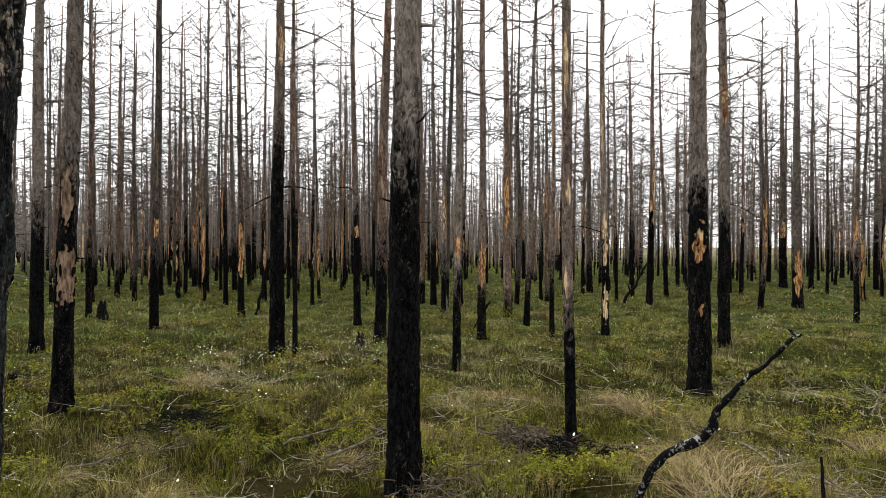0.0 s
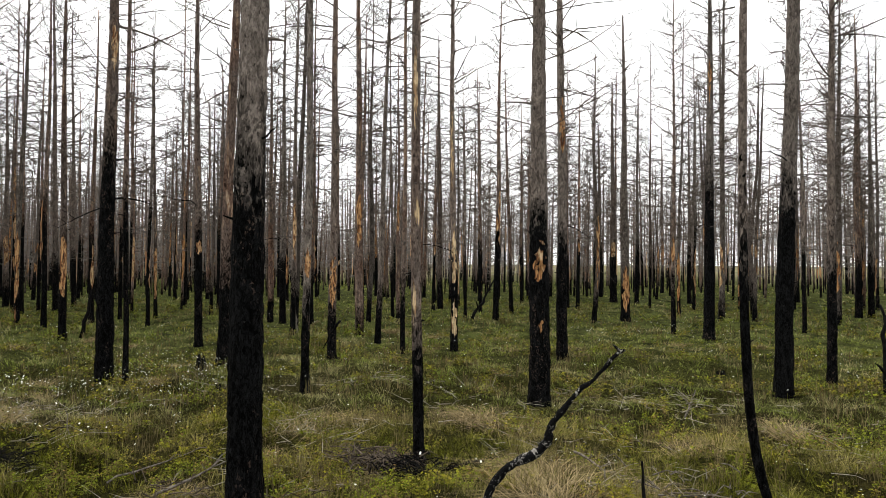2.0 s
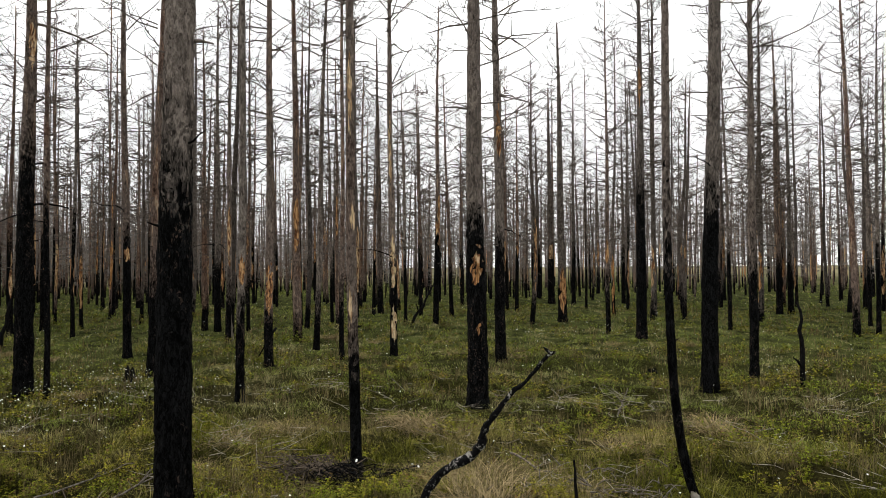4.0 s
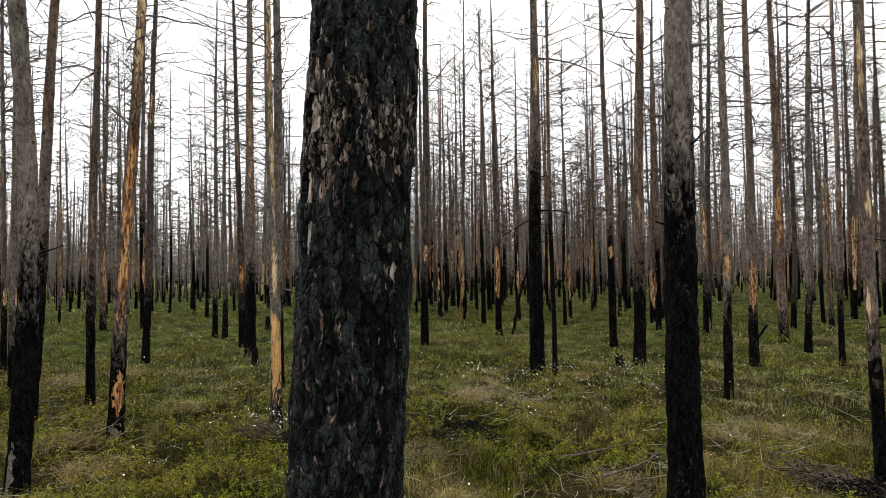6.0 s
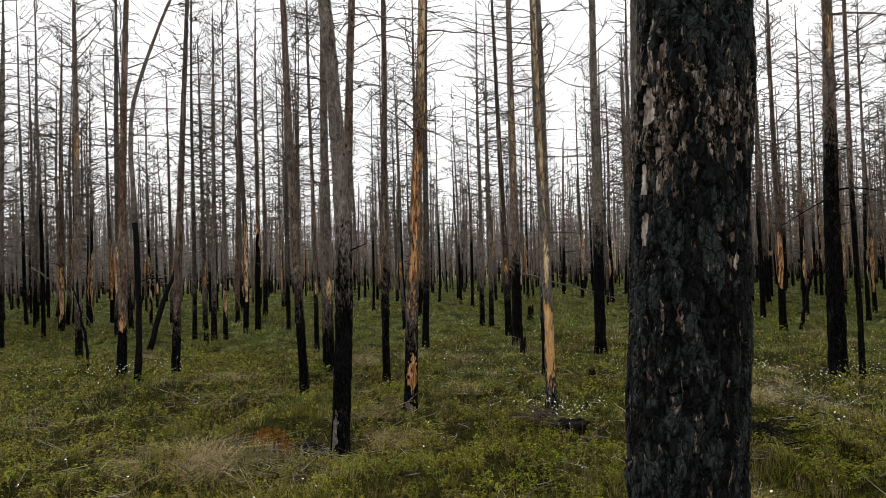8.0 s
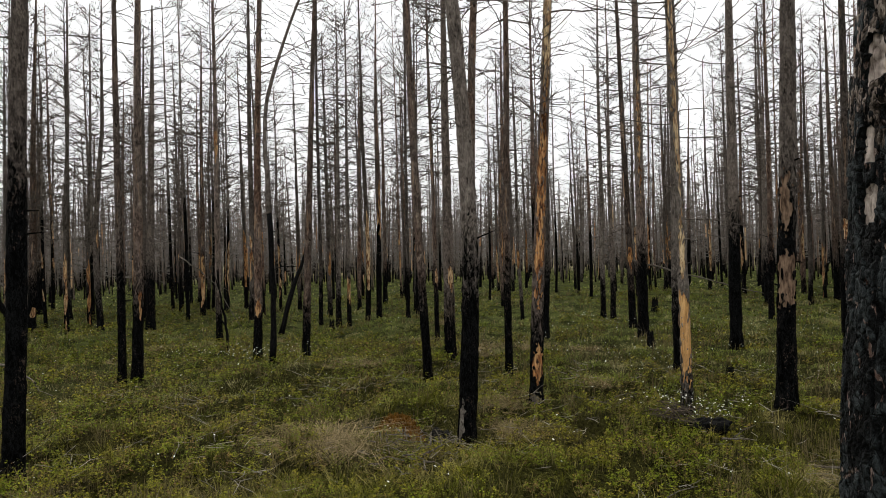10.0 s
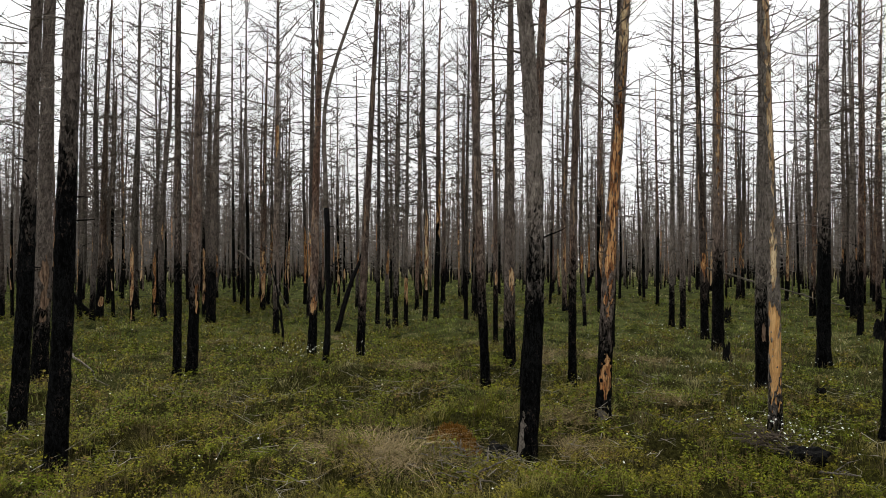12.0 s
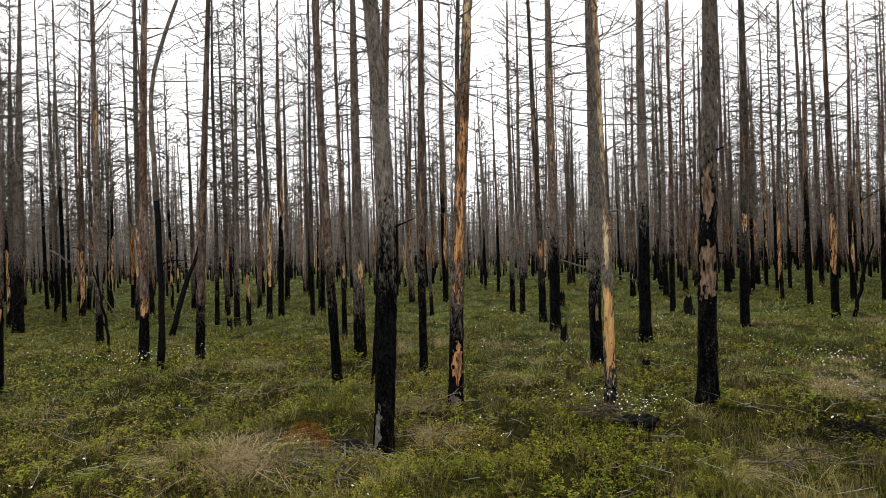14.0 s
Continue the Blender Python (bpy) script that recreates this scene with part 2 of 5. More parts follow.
def make_leaves():
    """Bilberry leaves: fresh green, yellow-olive or browned, in patches, each leaf of its own tone."""
    n = Nodes("shaded_bilberry_leaves", 0.6, 0.03)
    where = n.coord(world_space=True)
    leaf = n.island()
    own = n.math("FRACT", n.math("MULTIPLY", leaf, 17.0), 0.0)
    # tones fall to near black in clumps, painting the shade between sprigs
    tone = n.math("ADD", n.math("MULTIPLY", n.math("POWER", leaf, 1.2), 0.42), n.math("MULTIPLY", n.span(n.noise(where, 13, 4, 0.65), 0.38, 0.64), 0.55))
    patch = n.noise(where, 0.9, 4, 0.6, 0.6)
    spot = n.noise(where, 3.6, 3)
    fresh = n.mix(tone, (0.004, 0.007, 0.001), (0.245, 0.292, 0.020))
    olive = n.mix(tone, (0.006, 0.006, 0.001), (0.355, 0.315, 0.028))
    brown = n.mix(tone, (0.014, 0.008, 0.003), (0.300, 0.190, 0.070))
    col = n.mix(n.span(n.math("ADD", patch, n.math("MULTIPLY", own, 0.16)), 0.50, 0.66), fresh, olive)
    col = n.mix(n.span(n.math("ADD", spot, n.math("MULTIPLY", own, 0.30)), 0.72, 0.82), col, brown)
    return n.done(col)


def make_ground():
    n = Nodes("shade_dark_soil", 0.95, 0.02)
    where = n.coord(world_space=True)
    patch = n.noise(where, 0.85, 4, 0.6, 0.5)
    fine = n.noise(where, 26, 5, 0.7)
    far = n.noise(where, 0.12, 3)
    # soil near black: the shade between the plants is put into its colour
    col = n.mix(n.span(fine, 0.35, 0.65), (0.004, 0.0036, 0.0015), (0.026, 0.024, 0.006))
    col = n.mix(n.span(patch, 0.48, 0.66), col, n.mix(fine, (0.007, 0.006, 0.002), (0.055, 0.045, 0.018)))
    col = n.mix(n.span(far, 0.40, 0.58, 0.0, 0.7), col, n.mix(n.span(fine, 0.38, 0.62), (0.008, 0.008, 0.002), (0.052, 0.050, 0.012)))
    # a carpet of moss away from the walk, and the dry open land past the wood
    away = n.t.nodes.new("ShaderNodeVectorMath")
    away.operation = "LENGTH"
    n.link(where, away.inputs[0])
    # the same painted hummock light and dark, for the moss
    variants = n.noise(where, 1.9, 4, 0.6)
    moss = n.mix(n.span(n.math("ADD", n.math("MULTIPLY", fine, 0.5), n.math("MULTIPLY", variants, 0.5)), 0.41, 0.59), (0.010, 0.012, 0.003), (0.092, 0.104, 0.029))
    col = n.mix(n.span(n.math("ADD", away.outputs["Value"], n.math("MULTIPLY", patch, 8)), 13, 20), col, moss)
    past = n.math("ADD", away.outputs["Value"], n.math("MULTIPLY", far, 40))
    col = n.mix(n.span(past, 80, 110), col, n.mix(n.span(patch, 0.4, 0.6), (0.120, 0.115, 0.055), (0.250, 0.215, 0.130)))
    return n.done(col, n.bump(fine, 0.03))


BARK = make_bark()
NEAR_BARK = make_near_bark()
WOOD = make_wood("bare_pine_wood", (0.74, 0.57, 0.36), (0.66, 0.38, 0.15), (0.52, 0.34, 0.17), (0.42, 0.17, 0.055))
CREAM_WOOD = make_wood("pale_straw_wood", (0.80, 0.64, 0.40), (0.76, 0.60, 0.38), (0.56, 0.40, 0.21), (0.52, 0.36, 0.19), 0.7)
FAR_WOOD = make_plain("far_bare_wood", (0.42, 0.17, 0.06), (0.72, 0.53, 0.32), 3, 0.75, 0.7)
HONEY_WOOD = make_wood("honey_coloured_wood", (0.74, 0.46, 0.20), (0.74, 0.46, 0.20), (0.54, 0.27, 0.085), (0.54, 0.27, 0.085), 0.3)
RUST_WOOD = make_wood("rusty_bare_wood", (0.66, 0.42, 0.20), (0.66, 0.40, 0.18), (0.42, 0.16, 0.048), (0.40, 0.15, 0.045))
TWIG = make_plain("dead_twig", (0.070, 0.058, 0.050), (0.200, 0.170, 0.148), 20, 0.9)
# far twigs are paler and greyer: distance haze put into their colour
HAZED_TWIG = make_plain("hazed_far_twig", (0.150, 0.134, 0.122), (0.330, 0.300, 0.275), 20, 0.9)
DULL_WOOD = make_plain("scorched_bare_wood", (0.050, 0.030, 0.020), (0.280, 0.190, 0.130), 34, 0.85, 0, 0.004, (1, 1, 0.25))
CHAR = make_plain("charcoal", (0.0015, 0.0015, 0.0017), (0.012, 0.0115, 0.011), 45, 0.7, 0, 0.01, (1, 1, 0.4))
GREY_WOOD = make_plain("weathered_grey_wood", (0.060, 0.050, 0.041), (0.215, 0.190, 0.162), 40, 0.85, 0, 0.003)
# the near-black low tone puts shade between tufts into the blades
GRASS = make_grass("heath_grass", (0.006, 0.009, 0.001), (0.204, 0.208, 0.024), (0.042, 0.036, 0.010), (0.370, 0.318, 0.112))
# a brighter grass, used from seven metres outwards
OUTER_GRASS = make_grass("meadow_grass", (0.036, 0.045, 0.009), (0.300, 0.352, 0.072), (0.100, 0.086, 0.038), (0.430, 0.380, 0.195))
SOIL = make_ground()
STRAW = make_plain("dry_straw", (0.050, 0.036, 0.015), (0.430, 0.335, 0.175), 3, 0.7, 0.85)
SHRUB = make_leaves()
HEATHER = make_plain("dry_heather", (0.026, 0.019, 0.009), (0.300, 0.242, 0.115), 9, 0.9, 0.55)
BRUSH = make_plain("dead_brushwood", (0.014, 0.011, 0.009), (0.150, 0.120, 0.092), 20, 0.9, 0.7)
PALE_TWIG = make_plain("bleached_twigs", (0.120, 0.105, 0.088), (0.480, 0.435, 0.370), 12, 0.85, 0.6)
PETAL = make_plain("white_petals", (0.66, 0.66, 0.58), (0.82, 0.82, 0.78), 5, 0.6, 0.5)
RUST = make_plain("rust_brown_moss", (0.070, 0.032, 0.006), (0.225, 0.105, 0.018), 14, 0.9, 0.5)

# ---- mesh helpers ----
def mesh_of(name, verts, faces, material, smooth=False):
    me = bpy.data.meshes.new(name)
    me.from_pydata(verts, [], faces)
    me.materials.append(material)
    if smooth:
        me.polygons.foreach_set("use_smooth", np.ones(len(me.polygons), bool))
    me.update()
    return me


def add_part(name, me, parent, label=""):
    ob = new(name, me)
    ob.parent = parent
    return tagged(ob, label)


class Soup:
    """Collects tapered tubes of one mesh."""

    def __init__(self):
        self.v, self.f = [], []

    def tube(self, pts, radii, sides=3, caps=True):
        """A tapered tube along pts; a last radius of 0 ends it in a point."""
        base = len(self.v)
        rings = []
        for i, p in enumerate(pts):
            a, b = pts[max(i - 1, 0)], pts[min(i + 1, len(pts) - 1)]
            d = (b - a).normalized()
            u = d.cross(Vector((0.31, 0.17, 0.93))).normalized()
            w = d.cross(u)
            if radii[i] <= 0:
                rings.append([len(self.v)])
                self.v.append(tuple(p))
                continue
            ring = []
            for k in range(sides):
                t = 2 * math.pi * k / sides
                ring.append(len(self.v))
                self.v.append(tuple(p + (u * math.cos(t) + w * math.sin(t)) * radii[i]))
            rings.append(ring)
        for r0, r1 in zip(rings, rings[1:]):
            for k in range(sides):
                m = (k + 1) % sides
                self.f.append((r0[k], r0[m], r1[0]) if len(r1) == 1 else (r0[k], r0[m], r1[m], r1[k]))
        if caps and len(rings[0]) > 1:
            self.f.append(tuple(reversed(rings[0])))
        if caps and len(rings[-1]) > 1:
            self.f.append(tuple(rings[-1]))
        return base

    def sliver(self, p, e, r, spin):
        """A hair-thin twig from p to e, too fine to have sides."""
        d = (e - p).normalized()
        u = d.cross(Vector((math.cos(spin), math.sin(spin), 0.4))).normalized() * r
        b = len(self.v)
        self.v += [tuple(p - u), tuple(p + u), tuple(e)]
        self.f.append((b, b + 1, b + 2))

    def mesh(self, name, material, smooth=False):
        return mesh_of(name, self.v, self.f, material, smooth)


def smooth_step(x):
    x = np.clip(x, 0, 1)
    return x * x * (3 - 2 * x)


# ---- the lie of the land ----
rng = np.random.default_rng(11)
WAVES = [(2 * math.pi / L, rng.uniform(0, 6.28), rng.uniform(0, 6.28), a)
         for L, a in ((0.42, 0.012), (0.55, 0.022), (0.7, 0.024), (0.9, 0.024), (1.1, 0.022), (1.4, 0.024), (1.9, 0.026), (2.6, 0.024), (3.7, 0.026), (6.0, 0.03), (9.0, 0.03))]
FEET = []  # where a tree stands, and how high the ground is there
HUMPS = []  # x, y, radius, height of single hummocks


def land(x, y):
    """Height of the ground, for arrays of x and y."""
    x, y = np.asarray(x, float), np.asarray(y, float)
    h = np.zeros_like(x)
    for k, turn, phase, a in WAVES:
        h += a * np.sin(k * (x * math.cos(turn) + y * math.sin(turn)) + phase)
    for hx, hy, r, a in HUMPS:
        h += a * np.exp(-((x - hx) ** 2 + (y - hy) ** 2) / (r * r))
    top, total, weight = np.zeros_like(x), np.zeros_like(x), np.zeros_like(x)
    for fx, fy, fz in FEET:
        w = np.exp(-((x - fx) ** 2 + (y - fy) ** 2) / 0.30)
        top, total, weight = np.maximum(top, w), total + w * fz, weight + w
    h = (h - 0.05) * (1 - top) + total / np.maximum(weight, 1)
    far = np.hypot(x, y)
    az = np.degrees(np.arctan2(x, y))
    rise = smooth_step((far - 52) / 60) * smooth_step((az - 8) / 16) * smooth_step((150 - az) / 30)
    return h * smooth_step((400 - far) / 300) + 1.5 * rise * smooth_step((600 - far) / 300)


def ground_z(x, y):
    return float(land([x], [y])[0])


def tri_mesh(name, v, f, material):
    me = bpy.data.meshes.new(name)
    me.vertices.add(len(v))
    me.vertices.foreach_set("co", np.ascontiguousarray(v, np.float32).ravel())
    me.loops.add(len(f) * 3)
    me.loops.foreach_set("vertex_index", np.ascontiguousarray(f, np.int32).ravel())
    me.polygons.add(len(f))
    me.polygons.foreach_set("loop_start", np.arange(0, len(f) * 3, 3, dtype=np.int32))
    me.materials.append(material)
    me.update(calc_edges=True)
    return me

# ---- burnt pines ----
def ring_noise(gen, z, th, per_m, around):
    """Smooth noise over a trunk, seamless round it: z and th are arrays."""
    grid = gen.random((int(z.max() * per_m) + 3, around))
    a, b = z * per_m, (th / (2 * math.pi)) % 1 * around
    i, j = a.astype(int), b.astype(int) % around
    fa, fb = smooth_step(a - i), smooth_step(b - np.floor(b))
    k = (j + 1) % around
    return (grid[i, j] * (1 - fb) + grid[i, k] * fb) * (1 - fa) + (grid[i + 1, j] * (1 - fb) + grid[i + 1, k] * fb) * fa


def plate_noise(gen, z, th, per_m, around, warp=0.0):
    """Cracked plates over a trunk, seamless round it: a random height for each plate, and how far inside its edge a point lies."""
    rows = int(z.max() * per_m) + 5
    jz, jt, level = gen.random((rows, around)), gen.random((rows, around)), gen.random((rows, around))
    a, b = z * per_m + 2, (th / (2 * math.pi)) % 1 * around
    if warp:
        a, b = a + warp * (ring_noise(gen, z, th, per_m * 1.7, around * 2) - 0.5), b + warp * (ring_noise(gen, z, th, per_m * 1.7, around * 2) - 0.5)
    ia, ib = np.floor(a).astype(int), np.floor(b).astype(int)
    best, second, value = np.full(z.shape, 9.0), np.full(z.shape, 9.0), np.zeros(z.shape)
    for da in (-1, 0, 1):
        for db in (-1, 0, 1):
            ca, cb = np.clip(ia + da, 0, rows - 1), (ib + db) % around
            d = np.hypot(ia + da + jz[ca, cb] - a, ib + db + jt[ca, cb] - b)
            nearer = d < best
            second = np.where(nearer, best, np.minimum(second, d))
            value = np.where(nearer, level[ca, cb], value)
            best = np.where(nearer, d, best)
    return value, second - best


def trunk_radius(z, dia, height):
    return dia / 2 * np.maximum(0.05, 1.04 - 0.97 * z / height) ** 0.72 * (1 + 0.45 * np.exp(-(z + 0.1) / 0.13))


def trunk_axis(z, lean, bend, sway, phase):
    """Middle of the trunk at the height z: leaning, bowed by bend (metres at 2.5 m), a little crooked."""
    bow = np.sin(np.clip(z / 5.0, 0, 1) * math.pi)
    wig = sway * np.minimum(z, 1.0)
    kick = 1 - np.exp(-z / 0.5)  # a crook close to the foot
    kx, ky = bend[2:] if len(bend) > 2 else (0.0, 0.0)
    return (kx * kick + lean[0] * z + bend[0] * bow + wig * np.sin(z * 1.1 + phase), ky * kick + lean[1] * z + bend[1] * bow + wig * np.sin(z * 0.83 + phase * 1.7))


def trunk_meshes(dia, height, lean, bend, char, bare, zs, sides, rough, seed, bark, wood=None, relief=None, sway=0.012, torn=1.0, tint=(0.5, 0.3)):
    """The bark as one mesh with torn holes, and the wood that shows in each hole. bare: rows of (from, to, facing in degrees, half width in degrees, and a wood of its own)."""
    gen = np.random.default_rng(seed)
    phase = gen.uniform(0, 6.28)
    ths = np.linspace(0, 2 * math.pi, sides, endpoint=False)
    z, th = np.meshgrid(zs, ths, indexing="ij")
    zz = z - zs[0]
    fine = ring_noise(gen, zz, th + zz * 0.2, 14, max(8, sides // 2))
    ridge = np.abs(ring_noise(gen, zz, th, 6, max(7, sides // 3)) - 0.5) * 2
    lump = ring_noise(gen, zz, th, 2.2, 5)
    r = trunk_radius(np.maximum(z, 0), dia, height) * (1 + rough * (0.55 * ridge + 0.5 * fine - 0.4) + 0.07 * (lump - 0.5))
    scale = plate_noise(gen, zz, th, 11, max(8, sides // 3), 0.6)[0] - 0.5
    r = r + scale * rough * 0.6 * np.minimum(r, 0.11)
    marks = {}
    if relief:
        extra, marks = relief(gen, zz, th)
        r = r + extra
    ax, ay = trunk_axis(np.maximum(z, 0), lean, bend, sway, phase)
    jag = th + (gen.random(th.shape) - 0.5) * 0.5 * (2 * math.pi / sides)
    outer = np.stack([ax + r * np.cos(jag), ay + r * np.sin(jag), z], -1).reshape(-1, 3)
    ri = r - np.minimum(0.012, 0.10 * r) * (1 + 0.5 * fine)
    inner = np.stack([ax + ri * np.cos(jag), ay + ri * np.sin(jag), z], -1).reshape(-1, 3)
    nr, N = len(zs), len(zs) * sides
    tear = ring_noise(gen, zz, th, 9 * torn, max(6, sides // 3)) - 0.5
    tear2 = ring_noise(gen, zz, th, 24 * torn, max(8, sides // 2)) - 0.5
    chip = plate_noise(gen, zz, th, 13 * min(torn, 4), max(7, sides // 2), 0.9)[0] - 0.5 if bare else tear
    # how far inside a hole each point lies: above zero the bark is gone
    depths = []
    for z0, z1, facing, half, *_ in bare:
        d = np.abs((th - radians(facing) + math.pi) % (2 * math.pi) - math.pi)
        u = np.abs(z - (z0 + z1) / 2) / (max(z1 - z0, 0.05) / 2) + tear * 0.5 + chip * (0.7 if torn == 1 else 0.35) + tear2 * 0.35
        shape = np.clip(1.25 - 0.45 * u ** 2, 0.05, 1.2)
        depths.append(np.minimum(1.0 - u, shape * (1 + (1.0 if torn == 1 else 0.45) * (1.0 * tear + 1.3 * chip + 1.5 * tear2)) - d / radians(half)).ravel())
    deep = np.max(depths, 0) if depths else np.full(N, -1.0)
    idx = np.arange(N).reshape(nr, sides)
    nxt = np.roll(idx, -1, 1)
    quad = np.stack([idx[:-1], nxt[:-1], nxt[1:], idx[1:]], -1).reshape(-1, 4)
    gone = deep[quad] > 0
    faces = quad[~gone.any(1)].tolist()
    new_outer, new_inner, cut = [], [], {}

    def crossing(a, b):
        """The point of the tear between a point with bark and one without."""
        key = (min(a, b), max(a, b))
        if key not in cut:
            t = deep[a] / (deep[a] - deep[b])
            cut[key] = len(new_outer)
            new_outer.append(outer[a] + (outer[b] - outer[a]) * t)
            new_inner.append(inner[a] + (inner[b] - inner[a]) * t)
        return cut[key]

    rims = []
    for q in quad[gone.any(1) & ~gone.all(1)].tolist():
        ring, leave = [], None
        for k in range(4):
            a, b = q[k], q[(k + 1) % 4]
            if deep[a] <= 0:
                ring.append(a)
            if (deep[a] > 0) != (deep[b] > 0):
                c = crossing(a, b)
                ring.append(N + c)
                rims.append((c, deep[a] <= 0))
        if len(ring) > 2:
            faces.append(ring)
    M = N + len(new_outer)
    for (a, out_a), (b, out_b) in zip(rims[::2], rims[1::2]):
        p, q = (a, b) if out_a else (b, a)
        faces.append([N + q, N + p, M + p, M + q])
    faces.append(idx[-1].tolist())
    verts = np.concatenate([outer, np.array(new_outer), np.array(new_inner)]) if new_outer else outer
    me = mesh_of("trunk", verts.tolist(), faces, bark, True)
    more = len(verts) - N
    marks["burn"] = zz - char
    marks["tint"], marks["soot"] = np.full(z.shape, tint[0]), np.full(z.shape, tint[1])
    for key, values in marks.items():
        flat = values.ravel().astype(np.float32)
        attr = me.attributes.new(key, "FLOAT", "POINT")
        attr.data.foreach_set("value", np.concatenate([flat, np.full(more, flat.mean(), np.float32) if key != "burn" else (verts[N:, 2] - zs[0] - char).astype(np.float32)]))
    woods = []
    for d, row in zip(depths, bare):
        q = quad[(d[quad] > -0.05).any(1)]
        if len(q):
            used, flat = np.unique(q, return_inverse=True)
            woods.append(mesh_of("bare_wood", inner[used].tolist(), flat.reshape(q.shape).tolist(), row[4] if len(row) > 4 else wood or WOOD, True))
    return me, woods, phase


def limb_points(gen, start, angle, length, rise, droop, bits=4):
    """A dead branch: out from the trunk, arching, with a kink or two."""
    pts = [start]
    a = angle
    for i in range(1, bits + 1):
        t = i / bits
        a += gen.normal(0, 0.16)
        step = length / bits
        dz = step * (rise - droop * t * 2 + gen.normal(0, 0.10))
        last = pts[-1]
        pts.append(Vector((last.x + step * math.cos(a), last.y + step * math.sin(a), last.z + dz)))
    return pts


def crown_mesh(seed, height, low, density=1.0, level=0):
    """Dead branches and twigs of a pine's upper part, round a straight axis. level: 0 near, 1 further, 2 and 3 far off,
    with fewer and thicker twigs in a haze-pale colour.
    """
    gen = np.random.default_rng(seed)
    soup = Soup()
    z = low
    thick, twigs_most, gap = ((1.0, 10, 0.27), (1.8, 9, 0.29), (3.2, 6, 0.50), (6.5, 3, 0.75))[level]
    while z < height - 0.1:
        t = (z - low) / (height - low)
        for _ in range(max(1, int(gen.poisson((3.0 + 1.2 * t) * density)))):
            length = (0.25 + 1.05 * (1 - t) ** 0.7 * min(1, 0.45 + 2.2 * t)) * gen.uniform(0.4, 1.3)
            rise = gen.uniform(-0.25, 0.30) + 0.65 * t
            a = gen.uniform(0, 2 * math.pi)
            start = Vector((0.02 * math.cos(a), 0.02 * math.sin(a), z + gen.uniform(-0.12, 0.12)))
            pts = limb_points(gen, start, a, length, rise, gen.uniform(-0.45, 0.45), 4 if level < 2 else 2)
            r0 = (0.0042 + 0.005 * length) * (1 if level == 0 else 0.8 * thick)
            if level == 3:
                soup.sliver(pts[0], pts[-1], r0, a)
            elif level == 2:
                soup.tube([pts[0], pts[-1]], [r0, 0], 3, False)
            else:
                soup.tube(pts, [r0 * (1 - 0.7 * i / (len(pts) - 1)) for i in range(len(pts) - 1)] + [0], 3, False)
            for _k in range(int(gen.integers(twigs_most // 2, twigs_most + 1) * min(1.0, 0.3 + length))):
                s = gen.uniform(0.2, 0.98) * (len(pts) - 1)
                i = min(int(s), len(pts) - 2)
                p = pts[i].lerp(pts[i + 1], s - i)
                along = math.atan2(pts[i + 1].y - pts[i].y, pts[i + 1].x - pts[i].x) + gen.uniform(0.3, 1.1) * gen.choice((-1, 1))
                ln = gen.uniform(0.12, 0.48) * (1 + 0.25 * level)
                e = p + Vector((ln * math.cos(along), ln * math.sin(along), ln * gen.uniform(-0.25, 0.75)))
                soup.tube([p, e], [0.0042, 0], 3, False) if level == 0 else soup.sliver(p, e, 0.0042 * thick, along)
        z += gap * gen.uniform(0.7, 1.35)
    # below the crown: broken stubs, and here and there a thin dead branch
    z = 1.6 if level else 2.9
    while level < 2 and z < low + 0.6:
        z += gen.uniform(0.05, 0.30)
        a, long = gen.uniform(0, 2 * math.pi), gen.random() < 0.26 * density * min(1, z / 3) and (level or z > 4.5)
        length = gen.uniform(0.45, 1.15) if long else 0.07 + gen.uniform(0.02, 0.17)
        start = Vector((0.03 * math.cos(a), 0.03 * math.sin(a), z))
        pts = limb_points(gen, start, a, length, gen.uniform(-0.15, 0.35), gen.uniform(-0.3, 0.4) if long else 0, 4 if long else 2)
        r0 = (0.008 if long else 0.0075) * (1 if level == 0 else 1.35)
        soup.tube(pts, [r0 * (1 - 0.65 * i / (len(pts) - 1)) for i in range(len(pts) - 1)] + [0 if long else r0 * 0.5], 3, not long)
        for _k in range(int(gen.integers(3, 8)) if long else 0):
            i = int(gen.integers(1, len(pts)))
            b, ln = a + gen.uniform(0.3, 1.1) * gen.choice((-1, 1)), gen.uniform(0.1, 0.4)
            e = pts[i] + Vector((ln * math.cos(b), ln * math.sin(b), ln * gen.uniform(-0.2, 0.6)))
            soup.sliver(pts[i], e, 0.0045 * thick, b)
    return soup.mesh("twigs", TWIG if level < 2 else HAZED_TWIG)


CROWNS = [(h, low, crown_mesh(40 + k, h, low, d)) for k, (h, low, d) in enumerate((
    (9.0, 3.4, 0.8), (10.0, 3.8, 0.9), (8.4, 3.0, 0.9), (10.5, 4.2, 0.8), (9.5, 3.2, 0.6), (8.8, 2.8, 0.9), (10.2, 4.6, 1.0), (8.0, 3.1, 0.8)))]
MID_CROWNS = [(h, low, crown_mesh(140 + k, h, low, d, 1)) for k, (h, low, d) in enumerate((
    (9.8, 3.4, 1.1), (10.6, 4.0, 1.1), (9.0, 3.2, 1.2), (11.4, 4.4, 1.0), (10.2, 3.5, 0.8), (9.4, 3.0, 1.2), (8.4, 3.2, 1.1)))]
DENSE_CROWNS = [(h, low, crown_mesh(160 + k, h, low, d, 1)) for k, (h, low, d) in enumerate((
    (9.6, 2.6, 1.6), (10.4, 2.9, 1.5), (8.8, 2.4, 1.8), (9.2, 2.7, 1.5), (8.2, 2.3, 1.7)))]
